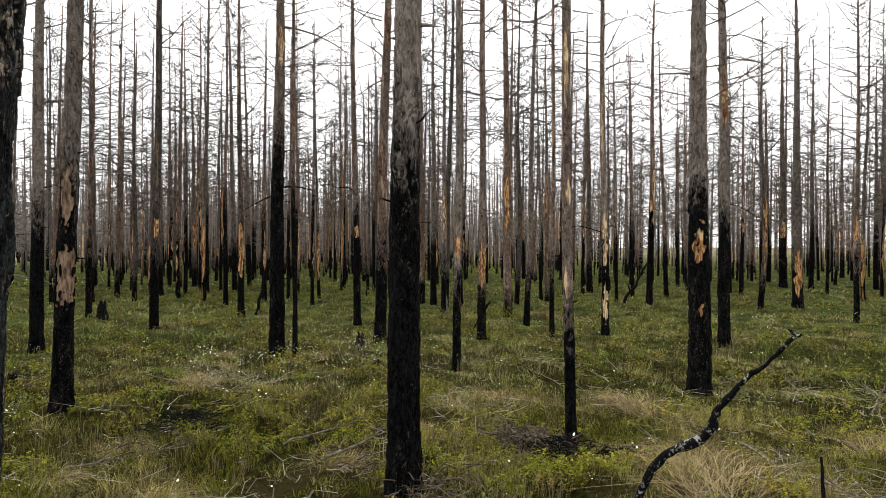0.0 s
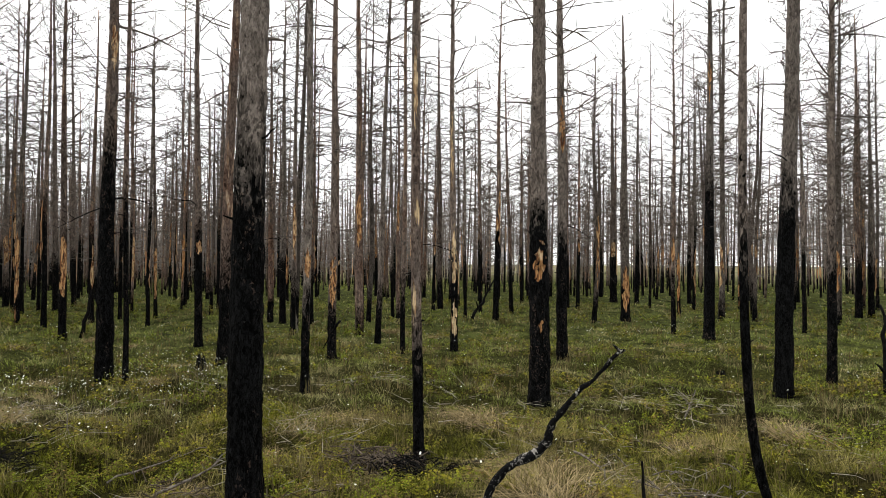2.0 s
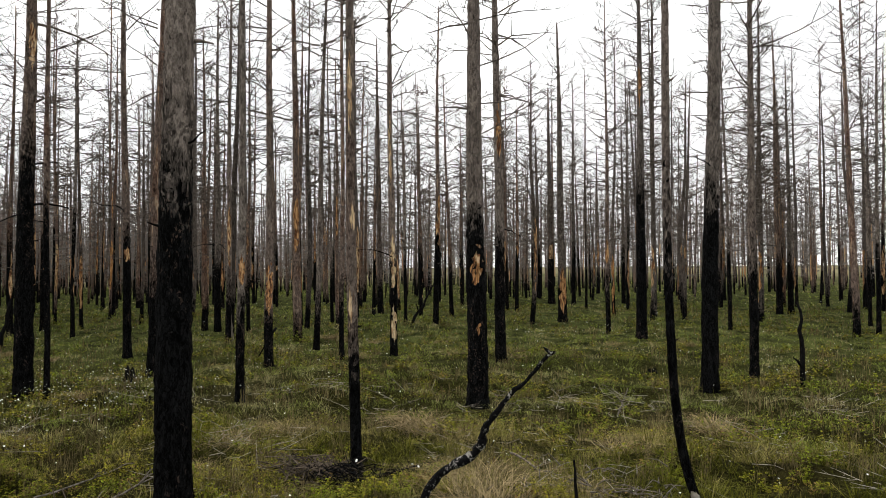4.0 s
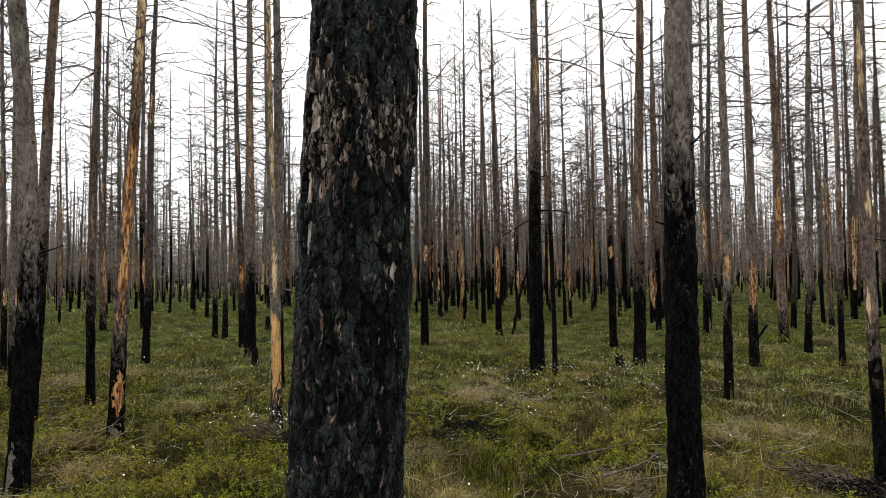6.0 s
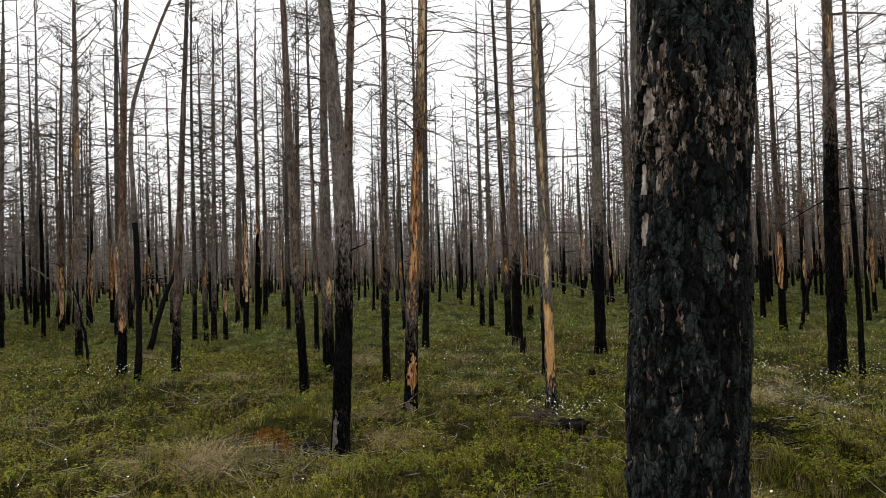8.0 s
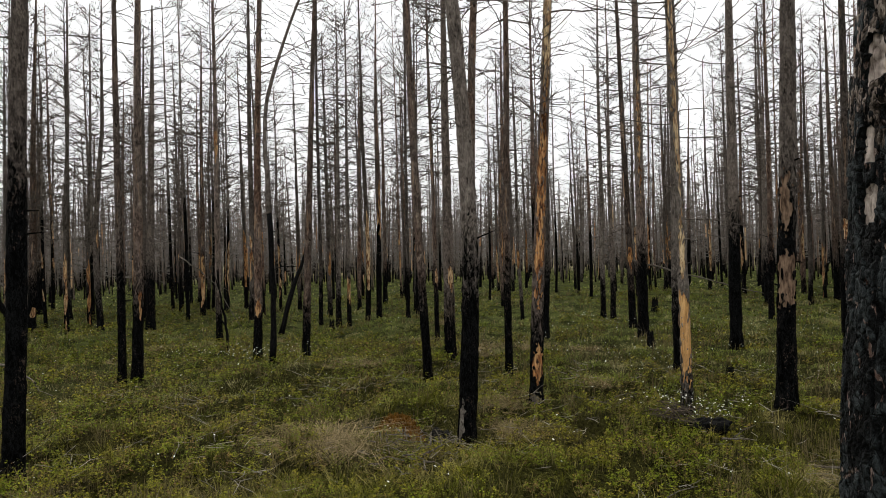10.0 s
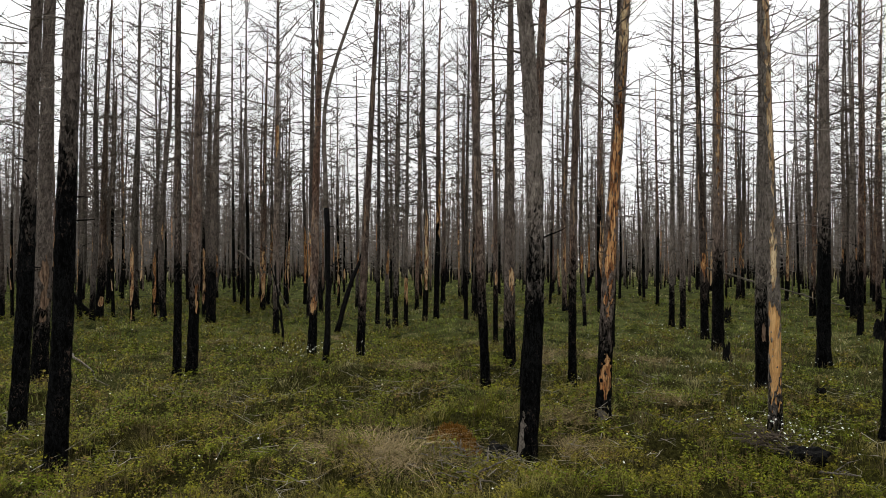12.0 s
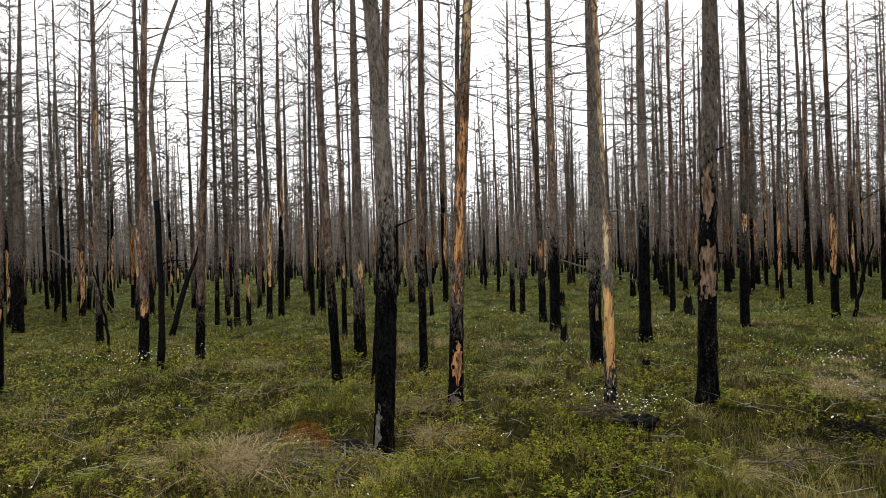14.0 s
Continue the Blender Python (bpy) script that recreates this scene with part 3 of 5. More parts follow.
PINES = []


def pine(x, y, dia, lean, char, bare=(), z=0.0, bend=(0.0, 0.0), limbs=(), height=0.0, stubs=1.0, tone=None, tint=None):
    """Notes a pine to be built. bare: rows of (from, to, facing, half width); limbs: rows of (height, facing, length, rise, thickness); tint: how reddish and how sooty the bark is."""
    PINES.append((x, y, dia, lean, char, bare, z, bend, limbs, height, stubs, tone, tint))
    FEET.append((x, y, z - 0.06))


def build_pine(k, x, y, dia, lean, char, bare, z, bend, limbs, height, stubs, tone, tint):
    gen = np.random.default_rng(900 + k)
    far = math.hypot(x + 0.3, y + 0.2)
    if tone is None:
        bare = [(a, b, facing, min(120, 1.35 * half), *own) for a, b, facing, half, *own in bare]
    tall, low, crown = CROWNS[k % len(CROWNS)] if far < 11 else MID_CROWNS[k % len(MID_CROWNS)]
    if far < 6.5:
        tall, low, crown = CROWNS[3 + 3 * (k % 2)]
    if far > 13 and (-x > 1.6 * y or x > 0.4 * y):
        tall, low, crown = DENSE_CROWNS[k % len(DENSE_CROWNS)]
    h = height or tall * gen.uniform(0.92, 1.08)
    root = new("burnt_pine")
    root.matrix_world = Matrix.Translation((x, y, z - 0.05))
    root.empty_display_size = 0.2
    step = min(0.2, max(0.032, 0.0075 * far))
    seen = min(h, 2.6 + 0.46 * far)
    zs = np.concatenate([np.arange(-0.14, seen, step), np.linspace(seen, h, 9)[1:] if seen < h else []])
    sides = 32 if far < 6 else 24 if far < 9 else 16 if far < 14 else 10
    if bare and far < 14:
        step, sides = (0.032, 38) if far < 9 else (0.052, 28)
        zs = np.concatenate([np.arange(-0.14, seen, step), np.linspace(seen, h, 9)[1:] if seen < h else []])
    me, woods, phase = trunk_meshes(dia, h, lean, bend, char, bare, zs, sides, 0.16 if far < 14 else 0.10, 70 + k, BARK, tone, tint=tint or (gen.random(), 0.9 * gen.random() ** 1.5))
    add_part("trunk", me, root)
    for w in woods:
        add_part("bare_wood", w, root, "bare straw to rust coloured wood")
    # broken stubs and single dead branches on the lower trunk
    rows = list(limbs)
    top = min(seen, low + 1.5, h)
    for _ in range(int(gen.integers(5, 10) * stubs)):
        zz = gen.uniform(min(1.9, 0.5 * top), top)
        long = gen.random() < 0.35 + 0.1 * (zz > 3) and (far > 9 or zz > 4.2)
        rows.append((zz, gen.uniform(0, 360), gen.uniform(0.4, 1.0) if long else gen.uniform(0.06, 0.22), gen.uniform(-0.15, 0.55), 0.011 if long else 0.009))
    if far < 13:  # knots and snapped-off twigs
        for _ in range(int(gen.integers(9, 15))):
            rows.append((gen.uniform(1.0, top + 0.5), gen.uniform(0, 360), gen.uniform(0.015, 0.075), gen.uniform(-0.1, 0.5), gen.uniform(0.006, 0.012)))
    for zz, facing, length, rise, thick in rows:
        ax, ay = trunk_axis(np.array([zz]), lean, bend, 0.012, phase)
        a = radians(facing)
        r = 0.8 * float(trunk_radius(np.array([zz]), dia, h)[0])
        start = Vector((float(ax[0]) + r * math.cos(a), float(ay[0]) + r * math.sin(a), zz))
        soup = Soup()
        pts = limb_points(gen, start, a, length + 0.03, rise, 0.28 if length > 0.4 else 0.0, 6 if length > 0.4 else 3)
        soup.tube(pts, [thick * (1 - 0.7 * i / (len(pts) - 1)) for i in range(len(pts))], 5)
        twigs = []
        if length > 0.4:
            for _k in range(int(gen.integers(1, 5))):
                i = int(gen.integers(1, len(pts) - 1))
                b = a + gen.uniform(0.4, 1.1) * gen.choice((-1, 1))
                ln = gen.uniform(0.1, 0.35)
                e = pts[i] + Vector((ln * math.cos(b), ln * math.sin(b), ln * gen.uniform(-0.1, 0.6)))
                twigs.append(Soup())
                twigs[-1].tube([pts[i], pts[i].lerp(e, 0.5) + Vector((0, 0, 0.02)), e], [thick * 0.4, thick * 0.3, 0], 4)
        skin = CHAR if zz < char + 0.3 else TWIG
        branch = add_part("branch", soup.mesh("branch", skin, True), root)
        for side in twigs:
            add_part("side_twig", side.mesh("side_twig", skin, True), branch)
    if not height or height > 5:
        twigs = tagged(add_part("crown", crown, root, "thin grey dead twigs"), kind="stuff")
        turn = Matrix.Rotation(gen.uniform(0, 6.28), 4, "Z")
        kx, ky = bend[2:] if len(bend) > 2 else (0.0, 0.0)
        shear = Matrix(((1, 0, lean[0], kx), (0, 1, lean[1], ky), (0, 0, h / tall, 0), (0, 0, 0, 1)))
        twigs.matrix_local = Matrix(shear) @ turn
    how = "burnt dead pine, black foot, " + ("bark peeled to bare orange wood" if woods else "grey-brown flaking bark above")
    tagged(root, how, "tree", "burnt pines")

# ---- the pines near the walk, each at its place ----
pine(-2.55, 10.02, 0.235, (0.0069, 0.0018), 3.46, ((4.43, 5.16, -52, 27),), z=-0.07, limbs=((5.09, 5, 1.01, -0.12, 0.020), (4.01, 5, 0.26, 0.50, 0.018), (2.61, 5, 0.46, 0.25, 0.018), (3.16, 5, 0.26, 0.10, 0.014), (4.11, 5, 0.20, -0.20, 0.012),), tint=(0.6, 0.2))
pine(-2.21, 9.76, 0.075, (-0.0066, -0.0015), 2.88, stubs=0.6)
pine(-4.66, 15.03, 0.159, (-0.0084, -0.0026), 2.10, ((0.92, 2.16, -67, 80),))
pine(-0.235, 4.24, 0.216, (0.0065, 0.0007), 2.55, stubs=0.5, limbs=((3.07, -5, 0.10, -0.02, 0.016),), tint=(0.1, 0.0))
pine(-1.73, 13.26, 0.147, (-0.0174, -0.0023), 2.51, ((1.78, 2.03, -71, 37),), z=0.03)
pine(-1.06, 11.04, 0.201, (0.0217, 0.0023), 1.73, tint=(0.9, 0.2))
pine(0.20, 8.50, 0.104, (0.0055, -0.0001), 1.50, ((1.46, 1.79, -79, 53),))
pine(0.70, 11.37, 0.149, (0.0020, -0.0001), 1.27, ((0.88, 1.71, -88, 53),), tint=(0.5, 0.1))
pine(1.52, 14.92, 0.198, (-0.0113, 0.0011), 0.65, ((1.94, 3.37, -84, 30),), tint=(0.9, 0.0))
pine(1.74, 13.34, 0.123, (0.0271, -0.0034), 1.21)
pine(2.02, 11.88, 0.090, (0.0031, -0.0005), 1.46)
pine(1.08, 5.35, 0.090, (-0.0135, 0.0026), 1.35, ((2.86, 3.53, -112, 24), (2.04, 2.27, -83, 30), (1.26, 1.59, -138, 20),), z=-0.08, tone=CREAM_WOOD, tint=(0.5, 0.2))
pine(3.06, 12.13, 0.136, (-0.0110, 0.0027), 1.90, ((3.10, 4.75, -115, 30), (1.24, 2.34, -104, 44), (0.27, 0.91, -98, 44),), z=-0.02, tone=CREAM_WOOD, tint=(0.4, 0.0))
pine(2.91, 7.30, 0.245, (-0.0045, 0.0017), 2.53, ((1.58, 1.92, -96, 24), (1.46, 1.72, -118, 20), (0.86, 1.02, -100, 9),), z=-0.01, limbs=((3.59, -192, 0.36, 0.15, 0.016), (4.65, -192, 0.48, 0.10, 0.014),), tint=(0.2, 0.2))
pine(4.61, 10.55, 0.188, (-0.0081, 0.0035), 2.27, ((3.66, 4.55, -96, 24),), tint=(0.2, 0.2))
pine(9.53, 17.37, 0.270, (-0.0063, 0.0034), 1.42, ((0.43, 1.59, -101, 44),))
pine(13.90, 26.42, 0.313, (-0.0071, 0.0037), 2.34, ((1.96, 2.71, -118, 44),))
pine(8.94, 13.96, 0.117, (0.0011, -0.0007), 1.60, ((1.74, 2.28, -123, 44),))
pine(9.04, 12.74, 0.241, (0.0045, -0.0032), 3.75, ((5.27, 6.29, -137, 24),))
pine(6.13, 7.10, 0.215, (0.0190, -0.0163), 2.84, tint=(0.1, 0.4))
pine(7.48, 7.75, 0.131, (0.0043, -0.0041), 2.02)
pine(3.12, 3.66, 0.061, (0.012, -0.003), 2.18, ((0.0, 0.15, -140, 50, PALE_TWIG),), bend=(0.0, 0.0, -0.234, 0.054), stubs=0.6)
pine(18.26, 17.36, 0.193, (-0.0024, 0.0025), 2.01)
pine(17.82, 17.42, 0.210, (-0.0038, 0.0039), 2.01)
pine(21.90, 24.68, 0.242, (-0.0024, 0.0021), 2.65)
pine(-5.53, 12.43, 0.165, (0.0159, 0.0071), 1.69, ((1.74, 2.15, -49, 30),), z=0.03)
pine(-18.75, 28.15, 0.188, (0.0213, 0.0142), 2.46)
pine(-0.24, 18.09, 0.176, (-0.0036, -0.0001), 2.14)
pine(0.03, 15.41, 0.126, (0.0048, 0.0000), 1.54, ((1.67, 3.24, -90, 37),))
pine(5.24, 23.05, 0.217, (-0.0121, 0.0027), 1.34)
pine(7.56, 21.87, 0.154, (-0.0299, 0.0103), 1.96)
pine(-7.30, 22.78, 0.189, (-0.0197, -0.0064), 2.00)
pine(-7.82, 26.23, 0.178, (-0.0196, -0.0059), 2.07)
pine(-10.14, 26.51, 0.217, (-0.0115, -0.0044), 1.23, ((1.43, 2.46, -69, 53),))
pine(-3.83, 20.10, 0.109, (-0.0200, -0.0039), 1.99, ((0.68, 2.15, -79, 53),))
pine(3.04, 19.96, 0.101, (-0.0173, 0.0026), 1.89)
pine(13.10, 22.06, 0.102, (0.0034, -0.0020), 2.02)
pine(16.90, 25.24, 0.190, (-0.0014, 0.0010), 2.59)
pine(13.88, 24.39, 0.180, (0.0047, -0.0027), 2.53)
pine(15.17, 30.27, 0.275, (-0.0077, 0.0039), 2.72)
pine(21.17, 34.33, 0.224, (-0.0024, 0.0015), 1.60, ((1.60, 3.26, -122, 44),))
pine(-6.59, -0.10, 0.155, (0.0004, 0.0311), 2.7, tint=(0.3, 0.5))
pine(-8.03, -0.39, 0.150, (0.0005, 0.0340), 2.4, tint=(0.3, 0.5))
pine(-10.96, -0.24, 0.200, (0.0010, 0.0180), 1.10, ((0.80, 1.70, 10, 30),), tone=DULL_WOOD)
pine(-10.65, 1.42, 0.112, (-0.0000, -0.0000), 1.95, tint=(0.5, 0.5))
pine(-10.70, 1.63, 0.151, (0.0038, 0.0208), 1.54, ((0.90, 1.30, 13, 17),))
pine(-11.05, 3.56, 0.140, (0.0087, 0.0236), 1.13, ((0.72, 1.00, -26, 37),), z=0.04)
pine(-10.24, 4.06, 0.127, (0.0189, 0.0417), 0.96, z=0.09)
pine(-14.26, 3.95, 0.134, (0.0002, 0.0007), 1.02, ((3.81, 4.49, -17, 44),))
pine(-15.25, 7.26, 0.135, (0.0073, 0.0141), 1.29)
pine(-15.19, 7.53, 0.109, (0.0040, 0.0073), 1.42, ((0.58, 1.21, -28, 80),))
pine(-15.83, 7.05, 0.109, (0.0030, 0.0063), 1.29)
pine(-18.22, 3.45, 0.232, (0.0048, 0.0227), 1.78)
pine(-21.03, 3.89, 0.158, (0.0029, 0.0144), 1.64)
pine(-7.63, 4.64, 0.119, (-0.0175, -0.0244), 1.63, z=-0.02, bend=(-0.012, -0.016), tint=(0.6, 0.2))
pine(-8.63, 5.78, 0.180, (0.0030, 0.0040), 1.12, ((1.12, 1.55, -8, 24),), tint=(0.4, 0.2))
pine(-5.29, 3.42, 0.172, (-0.0089, -0.0108), 2.05, ((0.05, 0.50, -82, 24, GREY_WOOD),), z=-0.17, bend=(0.063, 0.077), limbs=((3.62, -120, 0.30, 0.20, 0.012),), tone=DULL_WOOD, tint=(0.1, 0.05))
pine(-7.10, 4.85, 0.142, (0.0315, 0.0420), 2.07, tint=(0.7, 0.1))
pine(-10.93, 7.20, 0.094, (-0.0031, -0.0042), 1.33, ((1.11, 1.43, -13, 30),))
pine(-7.16, 5.68, 0.106, (0.0106, 0.0113), 1.76)
pine(-5.60, 4.65, 0.142, (0.0388, 0.0378), 1.20, ((3.35, 5.60, -30, 70, CREAM_WOOD), (1.18, 3.30, -34, 62), (0.25, 0.64, -28, 48), (0.0, 0.11, -55, 34, GREY_WOOD),), z=0.02, tone=RUST_WOOD, limbs=((3.15, -127, 0.41, 1.20, 0.012),), tint=(0.5, 0.1))
pine(-11.58, 13.05, 0.136, (0.0066, 0.0053), 1.18)
pine(-11.04, 12.77, 0.132, (0.0037, 0.0029), 1.19)
pine(-9.37, 11.36, 0.158, (-0.0171, -0.0125), 1.36, ((1.30, 1.83, -42, 37),))
pine(-7.98, 9.83, 0.193, (0.0023, 0.0016), 1.79, ((2.49, 5.59, -37, 17),), z=0.05)
pine(-5.59, 7.36, 0.164, (0.0033, 0.0021), 1.51, ((0.58, 0.87, -41, 17),), tone=DULL_WOOD, tint=(0.0, 0.25))
pine(-4.35, 5.59, 0.116, (-0.0088, -0.0052), 0.62, ((2.10, 6.20, -14, 44, CREAM_WOOD), (1.40, 2.00, -48, 30, CREAM_WOOD), (0.36, 1.28, -59, 115),), z=-0.05, tone=HONEY_WOOD, tint=(0.0, 0.2))
pine(-6.33, 10.11, 0.200, (0.0088, 0.0047), 2.38, z=-0.03)
pine(-7.95, 14.57, 0.131, (0.0085, 0.0041), 1.80)
pine(-9.97, 18.39, 0.166, (-0.0018, -0.0009), 1.54)
pine(-3.63, 6.19, 0.181, (0.0281, 0.0120), 2.30, bare=((1.72, 2.40, -88, 38), (0.97, 1.52, -61, 105),), z=0.08, tone=DULL_WOOD, tint=(0.2, 0.4))
pine(-9.31, 21.39, 0.193, (-0.0106, -0.0041), 1.51)
pine(-20.45, 1.04, 0.210, (0.0016, 0.0266), 1.68, ((0.37, 0.66, 8, 37),))
pine(-20.86, 0.60, 0.126, (0.0005, 0.0142), 1.83)
pine(-27.29, 1.78, 0.229, (0.0016, 0.0220), 1.91)
pine(-15.37, 9.78, 0.118, (0.0060, 0.0088), 1.69)
pine(-15.57, 9.58, 0.118, (0.0060, 0.0090), 1.54)
pine(-20.90, 12.11, 0.176, (0.0037, 0.0061), 1.53)
pine(-21.90, 5.84, 0.173, (0.0034, 0.0117), 1.80, ((0.18, 1.80, -16, 53),))
pine(-23.76, 5.62, 0.092, (0.0030, 0.0120), 1.83)
pine(-9.64, 8.94, 0.128, (0.0193, 0.0198), 1.56, ((4.36, 5.04, -44, 37),))
pine(-1.34, 19.49, 0.189, (0.0182, 0.0010), 1.47, ((0.49, 1.47, -87, 53),))
pine(0.07, 16.31, 0.163, (0.0266, -0.0004), 1.09)
OLD_PINE = (-0.973, 1.117)
FEET.append((*OLD_PINE, -0.06))
HUMPS += [(-5.5, 2.05, 0.7, 0.07), (-8.8, 3.5, 1.2, 0.18), (1.65, 3.95, 0.6, 0.10), (-3.0, 6.6, 0.5, 0.08)]
pits = np.random.default_rng(17)
for _ in range(95):  # small hollows with little cover, where the shade-dark soil shows
    r, a = math.sqrt(pits.uniform(3.6 ** 2, 11.0 ** 2)), radians(pits.uniform(-60, 96))
    HUMPS.append((-0.4 - r * math.sin(a), -0.2 + r * math.cos(a), pits.uniform(0.09, 0.22), -0.10))
HUMPS += [(-5.44, 3.24, 0.20, -0.12), (1.75, 3.75, 0.2, -0.1), (2.55, 3.75, 0.22, -0.12), (0.72, 5.25, 0.25, -0.06)]

# ---- the ground: one sheet to the horizon ----
def build_ground():
    s = np.linspace(-1, 1, 221)
    g = np.sign(s) * (np.abs(s) * 17 + 2200 * np.abs(s) ** 9)
    gx, gy = np.meshgrid(g - 2.0, g + 4.0)
    gz = land(gx, gy)
    n = len(g)
    verts = np.stack([gx.ravel(), gy.ravel(), gz.ravel()], 1).tolist()
    i = np.arange(n * n).reshape(n, n)
    faces = np.stack([i[:-1, :-1].ravel(), i[:-1, 1:].ravel(), i[1:, 1:].ravel(), i[1:, :-1].ravel()], 1).tolist()
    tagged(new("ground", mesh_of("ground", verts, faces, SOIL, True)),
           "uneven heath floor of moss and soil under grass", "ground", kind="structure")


build_ground()


def build_old_pine():
    """The thick burnt pine that the camera passes at arm's length."""
    zs = np.concatenate([np.arange(-0.1, 0.7, 0.03), np.arange(0.7, 2.7, 0.0062), np.arange(2.7, 9.5, 0.35)])

    def plates(gen, z, th):
        # thick plates split by deep cracks, with thin flakes broken off them
        big, big_edge = plate_noise(gen, z, th + 0.25 * np.sin(z * 3.1), 7.5, 15, 0.8)
        mid, mid_edge = plate_noise(gen, z, th + 0.3 * np.sin(z * 2.3 + 1), 16, 36, 1.2)
        small, small_edge = plate_noise(gen, z, th, 44, 95, 1.0)
        extra = 0.009 * (big - 0.5) - 0.011 * (1 - smooth_step(big_edge / 0.07))
        extra += 0.0060 * (mid - 0.5) - 0.004 * (1 - smooth_step(mid_edge / 0.06))
        extra += 0.0014 * (small - 0.5)
        facing = 0.5 + 0.5 * np.cos(th - radians(-55))
        worn = np.exp(-((z - 2.06) / 0.15) ** 2) * (0.35 + 0.65 * facing) + 0.45 * np.exp(-((z - 2.02) / 0.22) ** 2) * (np.cos(th - radians(235)) > 0.75)
        worn += 0.10 * np.exp(-((z - 1.35) / 0.3) ** 2) + 0.02
        crack = 1 - np.minimum(smooth_step(big_edge / 0.07), 0.3 + 0.7 * smooth_step(mid_edge / 0.06))
        return extra, {"worn": worn, "crack": crack, "plate": mid}

    bare = ((1.65, 1.75, 237, 9), (1.77, 1.86, 235, 8), (1.93, 2.03, 242, 11), (2.08, 2.19, 238, 8),
            (1.590, 1.652, -14, 6), (2.08, 2.13, 260, 6), (1.85, 1.89, 255, 6))
    me, woods, phase = trunk_meshes(0.272, 18.0, (0.040, 0.019), (0, 0), 9.0, bare, zs, 210, 0.05, 5, NEAR_BARK, PALE_WOOD, plates, 0.004, 3.5)
    root = new("burnt_pine")
    root.matrix_world = Matrix.Translation((*OLD_PINE, -0.02))
    add_part("trunk", me, root)
    for w in woods:
        add_part("bare_wood", w, root, "pale pinkish bare wood")
    gen = np.random.default_rng(6)
    for zz, facing, length in ((3.3, 20, 0.3), (3.9, 150, 0.5), (4.6, 250, 0.7)):
        a = radians(facing)
        start = Vector((0.04 * zz + 0.11 * math.cos(a), 0.019 * zz + 0.11 * math.sin(a), zz))
        soup = Soup()
        pts = limb_points(gen, start, a, length, 0.1, 0.1, 3)
        soup.tube(pts, [0.016, 0.015, 0.011, 0.006], 7)
        add_part("branch", soup.mesh("branch", CHAR, True), root)
    twigs = tagged(add_part("crown", CROWNS[1][2], root, "thin grey dead twigs"), kind="stuff")
    twigs.matrix_local = Matrix(((1, 0, 0.04, 0), (0, 1, 0.019, 0), (0, 0, 1, 0), (0, 0, 0, 1)))
    tagged(root, "thick burnt pine with black flaking scaly bark and pale scrapes", "tree", "burnt pines")


PALE_WOOD = make_plain("pale_bare_wood", (0.07, 0.048, 0.037), (0.62, 0.53, 0.46), 42, 0.75, 0, 0.004, (1, 1, 0.45))
build_old_pine()
for k, row in enumerate(PINES):
    build_pine(k, *row)

# ---- the forest further off ----
forest = np.random.default_rng(2024)


def far_pine_master(seed):
    """A pine seen from fifteen metres or more, to be repeated."""
    gen = np.random.default_rng(seed)
    tall, low, crown = MID_CROWNS[seed % len(MID_CROWNS)] if seed < 10 else DENSE_CROWNS[seed % len(DENSE_CROWNS)]
    dia, char = gen.uniform(0.085, 0.165), 0.5 + 3.3 * gen.random() ** 1.6
    lean = gen.normal(0, 0.012, 2)
    bare = []
    if gen.random() < 0.7:
        z0 = gen.uniform(0.2, 2.2)
        bare.append((z0, z0 + gen.uniform(0.35, 2.6), gen.uniform(0, 360), gen.uniform(55, 110)))
    if gen.random() < 0.35:
        z0 = gen.uniform(2.6, 4.0)
        bare.append((z0, z0 + gen.uniform(0.6, 1.8), gen.uniform(0, 360), gen.uniform(30, 60)))
    zs = np.concatenate([np.arange(-0.1, 5.5, 0.20), np.linspace(5.6, tall, 7)])
    root = new("burnt_pine")
    me, woods, phase = trunk_meshes(dia, tall, lean, (gen.normal(0, 0.04), gen.normal(0, 0.04)), char, bare, zs, 8, 0.12, 300 + seed, BARK, tint=(0.95, 0.25 * gen.random()) if seed % 2 else (0.5 * gen.random(), 0.9 * gen.random() ** 1.3))
    add_part("trunk", me, root)
    for w in woods:
        add_part("bare_wood", w, root, "bare straw to rust coloured wood")
    twigs = tagged(add_part("crown", crown, root, "thin grey dead twigs"), kind="stuff")
    twigs.matrix_local = Matrix(((1, 0, lean[0], 0), (0, 1, lean[1], 0), (0, 0, 1, 0), (0, 0, 0, 1)))
    return tagged(root, "slim burnt dead pine with black foot and grey twigs", "tree", "burnt pines")


